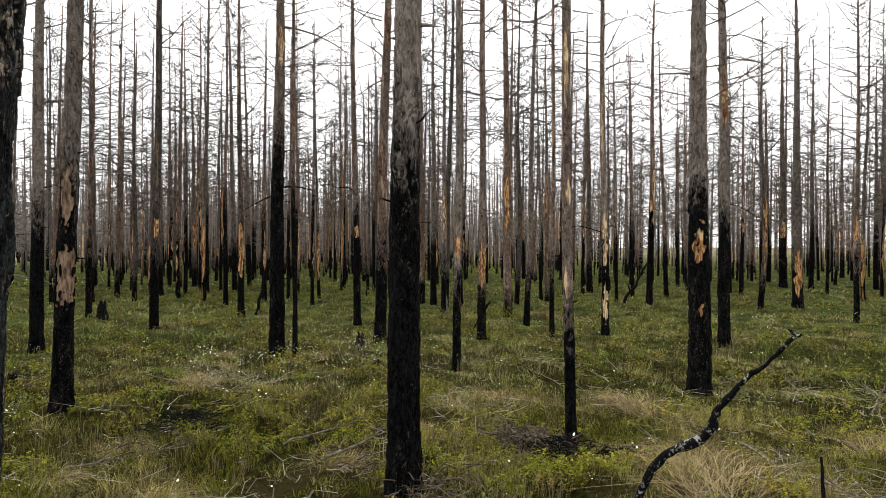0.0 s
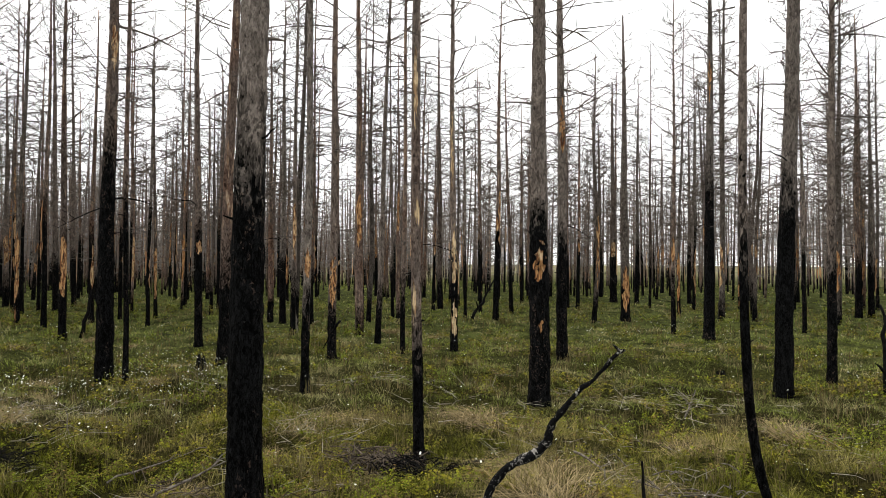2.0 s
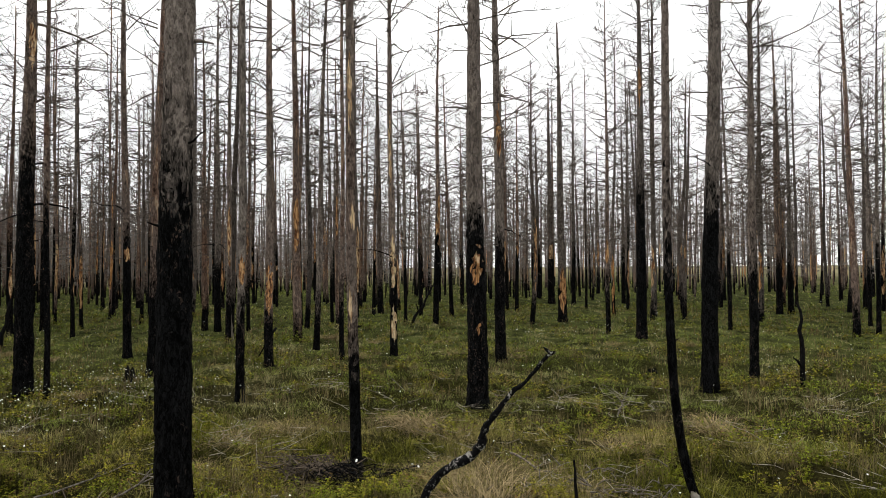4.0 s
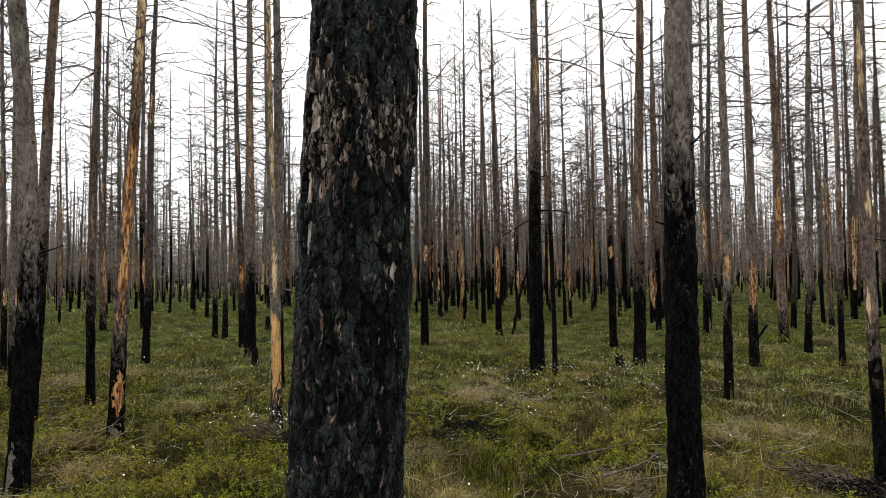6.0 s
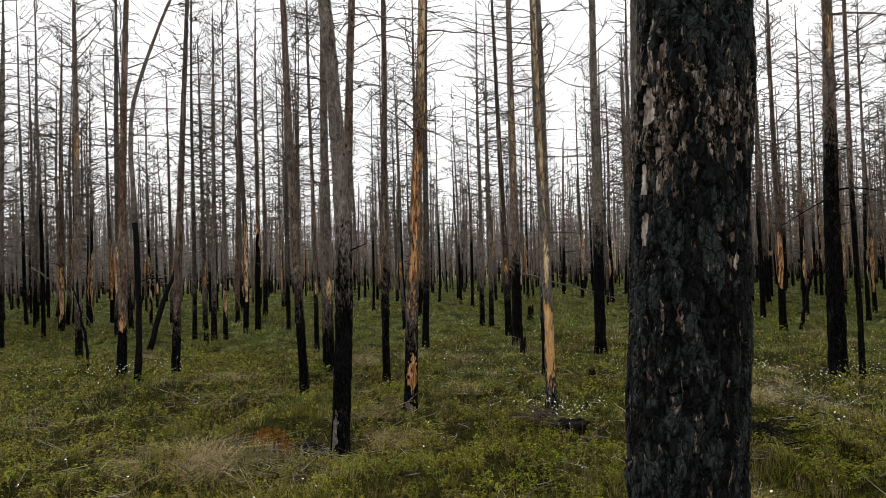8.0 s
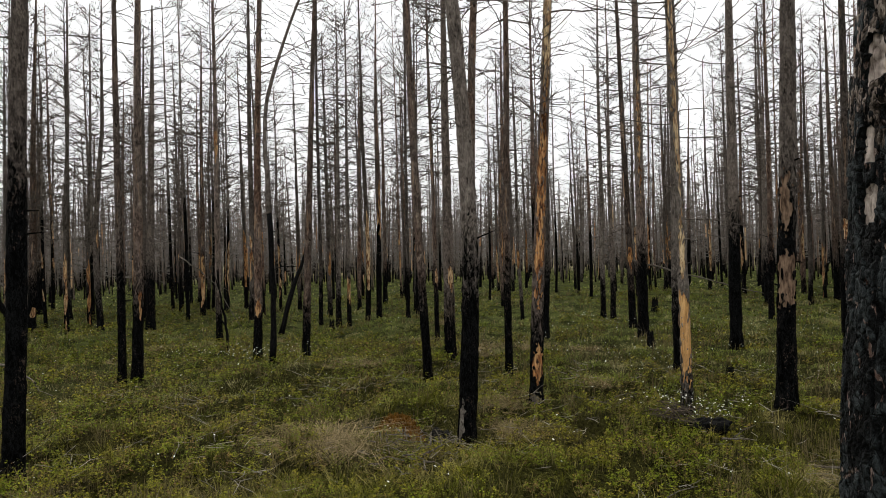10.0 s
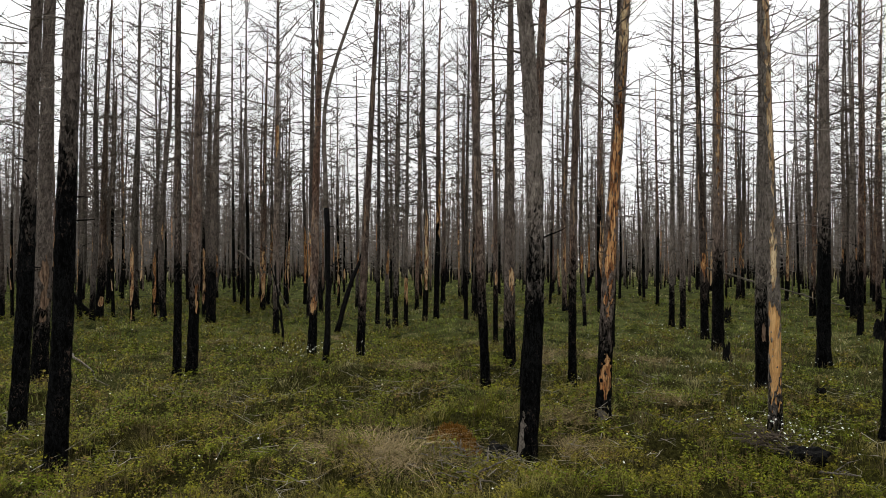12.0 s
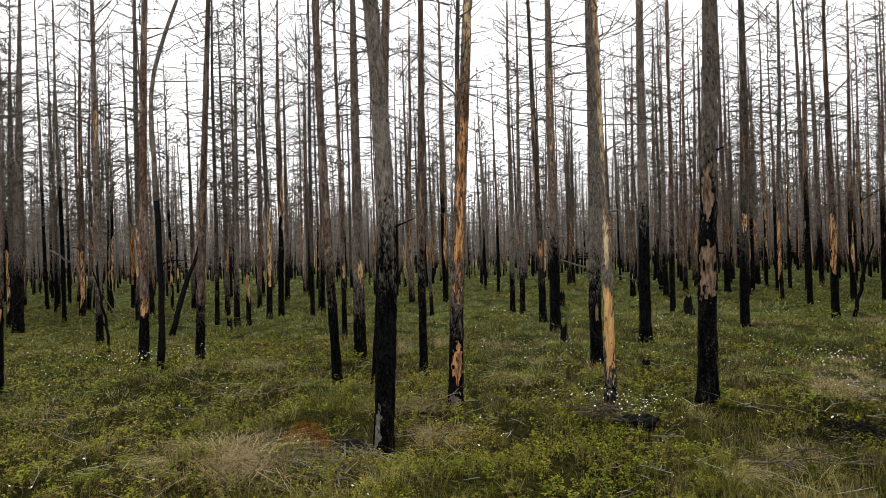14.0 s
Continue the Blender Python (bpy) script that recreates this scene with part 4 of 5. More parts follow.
def forest_places():
    """Places of the further pines: none nearer than the ones already set, thinner towards the clearing."""
    near, out = [(p[0], p[1]) for p in PINES], []
    cells = {}

    def crowded(px, py, gap):
        cx, cy = int(px // 2), int(py // 2)
        return any((px - a) ** 2 + (py - b) ** 2 < gap * gap for i in (-1, 0, 1) for j in (-1, 0, 1) for a, b in cells.get((cx + i, cy + j), ()))

    for a, b in near:
        cells.setdefault((int(a // 2), int(b // 2)), []).append((a, b))
    for _ in range(23000):
        r = math.sqrt(forest.uniform(5.0 ** 2, 118.0 ** 2))
        az = forest.uniform(-180, 180)  # to the left of straight ahead
        ahead = -70 < az < 100
        if ahead and r < 16.8 or not ahead and r > 40:
            continue
        limit, dense = 116.0, 0.30
        if az < -14:
            limit, dense = 75.0, 0.29
        elif az < 18:
            limit, dense = 85.0, 0.34
        elif az > 68:
            dense = 0.37
        elif az > 40:
            dense = 0.23
        if -2 < az < 28:
            limit, dense = 112.0, 0.48
        if r < 24 and az > -12:
            dense *= 0.72
        # pines behind the walk are added unseen, to block some skylight
        if not ahead:
            dense = 0.14
        if r > limit or forest.random() > dense / 0.50:
            continue
        px, py = -0.3 - r * math.sin(radians(az)), -0.2 + r * math.cos(radians(az))
        if crowded(px, py, 0.75):
            continue
        cells.setdefault((int(px // 2), int(py // 2)), []).append((px, py))
        out.append((r if ahead else r + 60, px, py))
    return sorted(out)


PLACES = forest_places()
SINGLE = PLACES[:300]
masters = []
spots = land([p[1] for p in SINGLE], [p[2] for p in SINGLE])
for i, (r, px, py) in enumerate(SINGLE):
    s = forest.uniform(0.85, 1.12)
    m = Matrix.LocRotScale((px, py, float(spots[i]) - 0.03), Euler((0, 0, forest.uniform(0, 6.28))), (s, s, s * forest.uniform(0.88, 1.08)))
    if i < 20:
        masters.append(far_pine_master(i))
        masters[i].matrix_basis = m
    else:
        az = math.degrees(math.atan2(-px, py))
        twiggy = forest.random() < (0.95 if az < -12 else 0.6 if az > 60 else 0.3)
        red = forest.random() < (0.75 if -25 < az < 28 else 0.2)
        tree = copy_thing(masters[(10 if twiggy else 0) + 2 * (i % 5) + red], Matrix())
        tree.matrix_basis = m


def build_far_woods():
    """The pines past those and the unseen ones behind, too many and too thin to count: joined trunks, and joined twigs.
    """
    gen = np.random.default_rng(77)
    rest = PLACES[300:]
    zs = land([p[1] for p in rest], [p[2] for p in rest])
    tv, tf, burn, tints, cv, cf, off = [], [], [], [], [], [], 0
    wv, wf = [], []

    def peel(px, py, z, lean, dia):
        """A strip of bare wood on two or three sides of a far trunk."""
        z0, turn, r = gen.uniform(0.3, 2.6), gen.uniform(0, 6.28), dia / 2 * 0.96 + 0.004
        b, top = len(wv), z0 + gen.uniform(0.4, 2.2)
        for q in (z0, (z0 + top) / 2, top):
            for j in range(4):
                a = turn + 0.55 * j + gen.uniform(-0.1, 0.1)
                h = q + gen.uniform(-0.12, 0.12)
                rr = r * (1 - 0.04 * q)
                wv.append((px + lean[0] * h + rr * math.cos(a), py + lean[1] * h + rr * math.sin(a), z + h))
        for i in (0, 4):
            for j in range(3):
                wf.append((b + i + j, b + i + j + 1, b + i + j + 5, b + i + j + 4))

    variants = {}
    for level in (2, 3):
        for k in range(10):
            me = crown_mesh(500 + k, 7.8 + 0.4 * (k % 6), 1.7, (0.95 if k < 6 else 1.7) * (1.0 if level == 2 else 0.6), level)
            co = np.empty(len(me.vertices) * 3, np.float32)
            me.vertices.foreach_get("co", co)
            variants[level, k] = (co.reshape(-1, 3), np.array([tuple(p.vertices) if len(p.vertices) == 3 else (*p.vertices[:3],) for p in me.polygons], int),
                               np.array([(p.vertices[0], p.vertices[2], p.vertices[3]) for p in me.polygons if len(p.vertices) == 4], int).reshape(-1, 3), 7.8 + 0.4 * (k % 6))
            bpy.data.meshes.remove(me)
    for (r, px, py), z in zip(rest, zs):
        far = r > 60
        co, tris, more, tall = variants[3 if far else 2, int(gen.integers(6, 10) if px > 0.2 * py else gen.integers(6))]
        sides, levels = (4, (-0.1, 1.5, 4.5, 9.4)) if far else (5, (-0.1, 0.3, 1.3, 2.8, 5.5, 9.4))
        young = gen.random() < 0.42
        s, dia, char = gen.uniform(0.85, 1.15), gen.uniform(0.09, 0.18), 0.3 + 2.7 * gen.random() ** 1.7
        if young:
            s, dia = gen.uniform(0.45, 0.75), gen.uniform(0.05, 0.09)
        lean = gen.normal(0, 0.018, 2)
        tints += [(gen.uniform(0.6, 1.0) if px > -0.5 * py else gen.uniform(0.0, 0.6), 0.6 * gen.random())] * (sides * len(levels))
        base = len(tv)
        for q in levels:
            q2 = q * s * tall / 9.5
            rad = dia / 2 * max(0.10, 1.05 - 0.98 * q / 9.6)
            for j in range(sides):
                a = 2 * math.pi * j / sides + base
                tv.append((px + lean[0] * q2 + rad * math.cos(a), py + lean[1] * q2 + rad * math.sin(a), z + q2))
                burn.append(q2 - char)
        for i in range(len(levels) - 1):
            for j in range(sides):
                a, b = base + i * sides + j, base + i * sides + (j + 1) % sides
                tf.append((a, b, b + sides, a + sides))
        if not young and gen.random() < (0.5 if px > -22 else 0.3):
            peel(px, py, z, lean, dia)
        t = gen.uniform(0, 6.28)
        c, si, w = math.cos(t), math.sin(t), 0.6 if young else 1.0
        hz = co[:, 2] * s
        cv.append(np.stack([px + w * (co[:, 0] * c - co[:, 1] * si) + lean[0] * hz, py + w * (co[:, 0] * si + co[:, 1] * c) + lean[1] * hz, z + hz], 1))
        cf += [tris + off, more + off]
        off += len(co)
    # thinner ones among and behind them, denser towards the old stand
    sprays = []
    for k in range(8):
        n = 30
        a, zz = gen.uniform(0, 6.28, n), gen.uniform(0.22, 1.0, n)
        ln = (0.55 + 0.9 * (1 - zz)) * gen.uniform(0.4, 1.1, n)
        up = gen.uniform(-0.10, 0.45, n)
        tip = np.stack([ln * np.cos(a), ln * np.sin(a), up], 1)
        foot = np.stack([0 * a, 0 * a, 0 * a], 1)
        side = np.stack([0 * a, 0 * a, gen.uniform(0.020, 0.045, n)], 1)
        sprays.append((np.stack([foot - side, foot + side, tip], 1), zz))
    for _ in range(5600):
        r, az = math.sqrt(gen.uniform(38.0 ** 2, 140.0 ** 2)), gen.uniform(-72, 102)
        if az < -12 and (r > 85 or gen.random() < 0.65):
            continue
        px, py, z = -0.3 - r * math.sin(radians(az)), -0.2 + r * math.cos(radians(az)), -0.1
        # black feet kept low here, so the far band pales as in haze
        tall, dia, char = gen.uniform(3.5, 9.5), gen.uniform(0.07, 0.16), 0.2 + 1.9 * gen.random() ** 1.8
        lean = gen.normal(0, 0.03, 2)
        tints += [(gen.uniform(0.6, 1.0) if px > -0.5 * py else gen.uniform(0.0, 0.6), 0.5 * gen.random())] * 12
        base = len(tv)
        for q, w in ((0.0, 1.0), (0.3, 0.85), (1.0, 0.3)):
            for j in range(4):
                a = 1.5708 * j + base
                tv.append((px + lean[0] * q * tall + w * dia / 2 * math.cos(a), py + lean[1] * q * tall + w * dia / 2 * math.sin(a), z + q * tall))
                burn.append(q * tall - char)
        for i in (0, 4):
            for j in range(4):
                a, b = base + i + j, base + i + (j + 1) % 4
                tf.append((a, b, b + 4, a + 4))
        if r < 75 and gen.random() < 0.25:
            peel(px, py, z, lean, dia)
        spray, zz = sprays[int(gen.integers(8))]
        t = gen.uniform(0, 6.28)
        at = np.stack([px + lean[0] * zz * tall, py + lean[1] * zz * tall, z + zz * tall], 1)[:, None]
        turned = np.stack([spray[..., 0] * math.cos(t) - spray[..., 1] * math.sin(t), spray[..., 0] * math.sin(t) + spray[..., 1] * math.cos(t), spray[..., 2]], -1)
        cv.append((turned + at).reshape(-1, 3))
        cf.append(np.arange(3 * len(zz)).reshape(-1, 3) + off)
        off += 3 * len(zz)
    root = tagged(new("far_woods"), "distant burnt pine forest of thin grey trunks", "forest", kind="stuff")
    me = mesh_of("trunks", tv, tf, BARK, True)
    me.attributes.new("burn", "FLOAT", "POINT").data.foreach_set("value", np.array(burn, np.float32))
    for k, key in enumerate(("tint", "soot")):
        me.attributes.new(key, "FLOAT", "POINT").data.foreach_set("value", np.array([t[k] for t in tints], np.float32))
    tagged(add_part("trunks", me, root), kind="stuff")
    tagged(add_part("bare_wood", mesh_of("bare_wood", wv, wf, FAR_WOOD, True), root, "strips of bare straw to rust coloured wood"), kind="stuff")
    tagged(add_part("twigs", tri_mesh("twigs", np.concatenate(cv), np.concatenate(cf), HAZED_TWIG), root), kind="stuff")


build_far_woods()

# ---- ground cover: grass, bilberry, heather, flowers ----
def blade_arrays(gen, x, y, z, h, w, bend, lean_to=None):
    """Curved blades: five points and three triangles each."""
    n = len(x)
    a = gen.uniform(0, 2 * math.pi, n)
    d = a + gen.normal(0, 0.7, n) if lean_to is None else lean_to
    wx, wy = -np.sin(a) * w / 2, np.cos(a) * w / 2
    dx, dy = np.cos(d), np.sin(d)
    mid, tip = 0.30 * bend * h, bend * h
    zm, zt = z + h * (0.60 - 0.08 * bend), z + h * (1.0 - 0.45 * bend)
    v = np.empty((n, 5, 3))
    v[:, 0] = np.stack([x - wx, y - wy, z - 0.02], 1)
    v[:, 1] = np.stack([x + wx, y + wy, z - 0.02], 1)
    v[:, 2] = np.stack([x - wx * 0.8 + dx * mid, y - wy * 0.8 + dy * mid, zm], 1)
    v[:, 3] = np.stack([x + wx * 0.8 + dx * mid, y + wy * 0.8 + dy * mid, zm], 1)
    v[:, 4] = np.stack([x + dx * tip, y + dy * tip, zt], 1)
    k = np.arange(n)[:, None] * 5
    f = np.stack([k + [0, 1, 3], k + [0, 3, 2], k + [2, 3, 4]], 1).reshape(-1, 3)
    return v.reshape(-1, 3), f


def sector(gen, n, r0, r1, a0=-66, a1=100):
    """Even places in a ring sector round the walk; angles to the left of straight ahead."""
    r = np.sqrt(gen.uniform(r0 * r0, r1 * r1, n))
    a = np.radians(gen.uniform(a0, a1, n))
    return -0.4 - r * np.sin(a), -0.2 + r * np.cos(a)


def clear_of_trunks(x, y):
    """1 in the open, down to 0.3 at the foot of a trunk, where less grows, and less still in the hollows."""
    k = np.ones_like(x)
    for hx, hy, r, a in HUMPS:
        if a < 0:
            k = np.minimum(k, 0.12 + 0.88 * smooth_step((np.hypot(x - hx, y - hy) / r - 0.55) / 0.6))
    for fx, fy, _ in FEET:
        k = np.minimum(k, 0.3 + 0.7 * smooth_step((np.hypot(x - fx, y - fy) - 0.10) / 0.25))
    return k


def patchiness(x, y, seed, size):
    """Smooth value from 0 to 1 over the plan."""
    gen = np.random.default_rng(seed)
    s = np.zeros_like(x)
    for i in range(7):
        k, t, p = 2 * math.pi / (size * gen.uniform(0.5, 1.8)), gen.uniform(0, 6.28), gen.uniform(0, 6.28)
        s += np.sin(k * (x * math.cos(t) + y * math.sin(t)) + p)
    return 0.5 + 0.5 * np.tanh(s / 2.4)


def clump_centres(gen, cell, r0, r1, chance):
    """Jittered grid of clump centres in a ring sector; chance(x, y) says how likely each is kept."""
    g = np.arange(-r1 - 1, r1 + 1, cell)
    x, y = (v.ravel() for v in np.meshgrid(g, g))
    x, y = x + gen.uniform(-0.42, 0.42, len(x)) * cell, y + gen.uniform(-0.42, 0.42, len(x)) * cell
    r, a = np.hypot(x + 0.4, y + 0.2), np.degrees(np.arctan2(-(x + 0.4), y + 0.2))
    ahead = (a > -66) & (a < 100)
    keep = (r > r0) & (r < r1) & (ahead if r0 >= 3 else True if r1 <= 3.1 else ~ahead) & (gen.random(len(x)) < chance(x, y))
    return x[keep], y[keep]


def shrub_share(x, y):
    """How much of the ground is bilberry: most of it in the hollow beside the walk, patches elsewhere."""
    return np.clip((patchiness(x, y, 31, 2.2) - 0.30) * 1.5, 0.0, 0.85) * 0.75 + 0.5 * hollow(x, y)


def hollow(x, y):
    """1 in the moist hollow beside the walk, where bilberry covers nearly everything."""
    return smooth_step((-3.2 - x) / 1.2) * smooth_step((7.2 - y) / 1.5)


def build_grass(name, label, rings, material, seed):
    """Tufts of arching blades over a thin fill of short ones."""
    gen = np.random.default_rng(seed)
    vs, fs, off = [], [], 0
    for cell, r0, r1, per, fill, h0, w0, arch in rings:
        tx, ty = clump_centres(gen, cell, r0, r1, lambda x, y: 1.0 - 0.75 * np.minimum(shrub_share(x, y), 1))
        size = gen.lognormal(0, 0.35, len(tx)) * (0.5 + 0.8 * patchiness(tx, ty, 8, 2.4))
        rep = np.repeat(np.arange(len(tx)), np.maximum(4, per * np.minimum(size, 1.6)).astype(int))
        out = gen.uniform(0, 2 * math.pi, len(rep))
        rad = 0.30 * cell * np.sqrt(gen.random(len(rep))) * np.minimum(size[rep], 1.3)
        x, y = tx[rep] + rad * np.cos(out), ty[rep] + rad * np.sin(out)
        h = h0 * np.minimum(size[rep], 1.8) * gen.uniform(0.55, 1.35, len(rep))
        fx, fy = sector(gen, fill, r0, r1, *((-66, 100) if r0 >= 3 else (-180, 180) if r1 <= 3.1 else (100, 294)))
        x, y = np.concatenate([x, fx]), np.concatenate([y, fy])
        h = np.concatenate([h, 0.5 * h0 * gen.lognormal(0, 0.3, fill)]) * clear_of_trunks(x, y)
        to = np.concatenate([out + gen.normal(0, 0.6, len(out)), gen.uniform(0, 6.28, fill)])
        n = len(x)
        v, f = blade_arrays(gen, x, y, land(x, y), h, w0 * gen.uniform(0.55, 1.35, n), np.clip(gen.normal(arch, 0.4, n), 0.05, 1.85), to)
        vs.append(v)
        fs.append(f + off)
        off += len(v)
    tagged(new(name, tri_mesh(name, np.concatenate(vs), np.concatenate(fs), material)), label, "grass", kind="stuff")


def leaf_arrays(gen, x, y, z, size):
    """Small folded leaves: four points and two triangles each."""
    n = len(x)
    a, tilt = gen.uniform(0, 6.28, n), gen.uniform(-0.3, 0.7, n)
    dx, dy, dz = np.cos(a) * np.cos(tilt), np.sin(a) * np.cos(tilt), np.sin(tilt)
    sx, sy = -np.sin(a), np.cos(a)
    v = np.empty((n, 4, 3))
    p = np.stack([x, y, z], 1)
    d, s = np.stack([dx, dy, dz], 1) * size[:, None], np.stack([sx, sy, np.full(n, 0.35)], 1) * size[:, None] * 0.36
    s2 = np.stack([-sx, -sy, np.full(n, 0.35)], 1) * size[:, None] * 0.36
    v[:, 0], v[:, 1], v[:, 2], v[:, 3] = p, p + d * 0.5 + s, p + d, p + d * 0.5 + s2
    k = np.arange(n)[:, None] * 4
    return v.reshape(-1, 3), np.stack([k + [0, 2, 1], k + [0, 3, 2]], 1).reshape(-1, 3)


def build_shrubs():
    """Bilberry: a low carpet of upright leafy sprigs, the dark between them partly painted in the leaves."""
    gen = np.random.default_rng(21)
    vs, fs, off, sv, sf, so = [], [], 0, [], [], 0
    for cell, r0, r1, sprigs, leaves, size in ((0.20, 3.0, 6.2, 22, 10, 0.021), (0.42, 0.3, 3.0, 22, 9, 0.034), (0.26, 6.2, 9.5, 18, 8, 0.029), (0.36, 9.5, 15.0, 15, 7, 0.042), (0.72, 15.0, 28.0, 15, 8, 0.052)):
        bx, by = clump_centres(gen, cell, r0, r1, lambda x, y: 1.25 * shrub_share(x, y))
        big = gen.lognormal(-0.1, 0.35, len(bx))
        rep = np.repeat(np.arange(len(bx)), (sprigs * np.minimum(big, 1.7)).astype(int))
        a, t = gen.uniform(0, 2 * math.pi, len(rep)), np.sqrt(gen.random(len(rep)))
        wide = cell * 0.56 * np.minimum(big, 1.4)[rep]
        x, y = bx[rep] + wide * t * np.cos(a), by[rep] + wide * t * np.sin(a)
        tall = (0.105 + 0.004 * r0) * np.minimum(big, 1.5)[rep] * (1.25 - 0.8 * t) * gen.uniform(0.6, 1.35, len(rep)) * clear_of_trunks(x, y)
        tilt, way = gen.uniform(0, 0.5, len(rep)), a + gen.normal(0, 0.8, len(rep))
        z = land(x, y)
        v, f = blade_arrays(gen, x, y, z, tall, np.full(len(x), 0.0028 + 0.0003 * r0), tilt, way)
        sv.append(v)
        sf.append(f + so)
        so += len(v)
        k = np.repeat(np.arange(len(rep)), leaves)
        up = gen.uniform(0.25, 1.02, len(k))
        out, round_it = size * gen.uniform(0.1, 1.0, len(k)), gen.uniform(0, 6.28, len(k))
        lx = x[k] + tilt[k] * tall[k] * up * np.cos(way[k]) + out * np.cos(round_it)
        ly = y[k] + tilt[k] * tall[k] * up * np.sin(way[k]) + out * np.sin(round_it)
        v, f = leaf_arrays(gen, lx, ly, z[k] + tall[k] * up + 0.01, size * gen.uniform(0.55, 1.3, len(k)))
        vs.append(v)
        fs.append(f + off)
        off += len(v)
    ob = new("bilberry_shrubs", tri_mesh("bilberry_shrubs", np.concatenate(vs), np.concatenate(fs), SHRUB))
    tagged(ob, "low green to olive bilberry shrubs in patches", "shrubs", kind="stuff")
    stems = add_part("stems", tri_mesh("stems", np.concatenate(sv), np.concatenate(sf), HEATHER), ob)
    tagged(stems, kind="stuff")


def build_heather():
    """Dry grey-brown heather: bushy clumps of thin stalks with short side twigs."""
    gen = np.random.default_rng(44)
    vs, fs, off = [], [], 0
    for cell, r0, r1, stalks, w in ((0.20, 3.0, 7.5, 20, 0.0030), (0.32, 7.5, 13.0, 15, 0.0055), (0.70, 13.0, 28.0, 9, 0.013)):
        cx, cy = clump_centres(gen, cell, r0, r1, lambda x, y: np.clip((patchiness(x, y, 57, 1.5) - 0.38) * 1.7, 0.06, 0.8) * (1 - 0.5 * hollow(x, y)))
        rep = np.repeat(np.arange(len(cx)), stalks)
        a, t = gen.uniform(0, 6.28, len(rep)), gen.random(len(rep))
        x, y = cx[rep] + 0.45 * cell * t * np.cos(a), cy[rep] + 0.45 * cell * t * np.sin(a)
        h = gen.uniform(0.07, 0.24, len(x))
        lean, way = gen.uniform(0.0, 0.8, len(x)), a + gen.normal(0, 0.7, len(x))
        z = land(x, y)
        for up, part_of in ((0.0, 1.0), (0.45, 0.45)):
            px, py = x + 0.35 * up * lean * h * np.cos(way), y + 0.35 * up * lean * h * np.sin(way)
            v, f = blade_arrays(gen, px, py, z + up * h, h * part_of, np.full(len(x), w), lean, way + up * gen.choice((-2.2, 2.2), len(x)))
            vs.append(v)
            fs.append(f + off)
            off += len(v)
    tagged(new("dry_heather", tri_mesh("dry_heather", np.concatenate(vs), np.concatenate(fs), HEATHER)), "dry grey-brown heather stalks among the grass", "heather", kind="stuff")


def build_flowers():
    """White flower heads on thin stalks, thick round some of the pines."""
    gen = np.random.default_rng(63)
    xs, ys = [], []
    for cx, cy, n, s in ((-2.0, 9.4, 240, 0.95), (-0.9, 9.0, 130, 0.9), (-4.15, 5.35, 130, 0.28), (-3.2, 8.6, 60, 0.6), (-10.3, 3.4, 90, 0.55), (-6.4, 7.6, 110, 1.0),
                         (-8.6, 10.2, 80, 1.1), (-11.8, 2.6, 60, 0.8), (-1.6, 6.9, 60, 0.8), (8.4, 13.5, 120, 1.8), (7.5, 8.2, 60, 1.0), (1.0, 12.0, 130, 2.5), (-4.6, 12.6, 100, 2.2)):
        xs.append(gen.normal(cx, s, n))
        ys.append(gen.normal(cy, s * 0.8, n))
    for n, r0, r1 in ((170, 3.2, 8.0), (240, 8.0, 16.0), (350, 16.0, 30.0)):
        x, y = sector(gen, n, r0, r1)
        xs.append(x)
        ys.append(y)
    x, y = np.concatenate(xs), np.concatenate(ys)
    z, h = land(x, y), gen.uniform(0.14, 0.29, len(x))
    soup_v, soup_f = [], []
    stalk_v, stalk_f = blade_arrays(gen, x, y, z, h, np.full(len(x), 0.003), np.full(len(x), 0.1))
    ring = [(math.cos(t), math.sin(t)) for t in np.linspace(0, 2 * math.pi, 6, endpoint=False)]
    for i in range(len(x)):
        far = math.hypot(x[i], y[i])
        r = gen.uniform(0.0035, 0.0085) * (1 + 0.03 * far)
        tx, ty = gen.normal(0, 0.35, 2)
        b = len(soup_v)
        c = (x[i], y[i], z[i] + h[i] * 0.95)
        soup_v += [(c[0] + r * px, c[1] + r * py, c[2] + r * (px * tx + py * ty)) for px, py in ring]
        soup_v += [(c[0], c[1], c[2] + 0.6 * r), (c[0], c[1], c[2] - 0.5 * r)]
        for k in range(6):
            soup_f += [(b + k, b + (k + 1) % 6, b + 6), (b + (k + 1) % 6, b + k, b + 7)]
    ob = tagged(new("white_flowers", mesh_of("white_flowers", soup_v, soup_f, PETAL)), "small white flowers scattered in the grass", "flowers", kind="stuff")
    tagged(add_part("stalks", tri_mesh("stalks", stalk_v, stalk_f, GRASS), ob), kind="stuff")


build_grass("heath_grass", "dark green and straw-coloured heath grass in tufts", ((0.20, 3.0, 7.5, 44, 15000, 0.14, 0.0034, 1.25), (0.24, 0.2, 3.0, 40, 9000, 0.15, 0.0050, 1.15), (0.50, 2.9, 8.5, 24, 7000, 0.15, 0.0075, 1.3)), GRASS, 3)
build_grass("meadow_grass", "short pale green grass between the burnt trunks", ((0.30, 7.0, 11.0, 32, 28000, 0.090, 0.0050, 1.5), (0.42, 11.0, 17.0, 24, 24000, 0.095, 0.0095, 1.5), (0.70, 17.0, 28.0, 20, 26000, 0.11, 0.019, 1.5), (1.8, 27.0, 62.0, 10, 22000, 0.13, 0.06, 1.5)), OUTER_GRASS, 4)
build_shrubs()
build_heather()
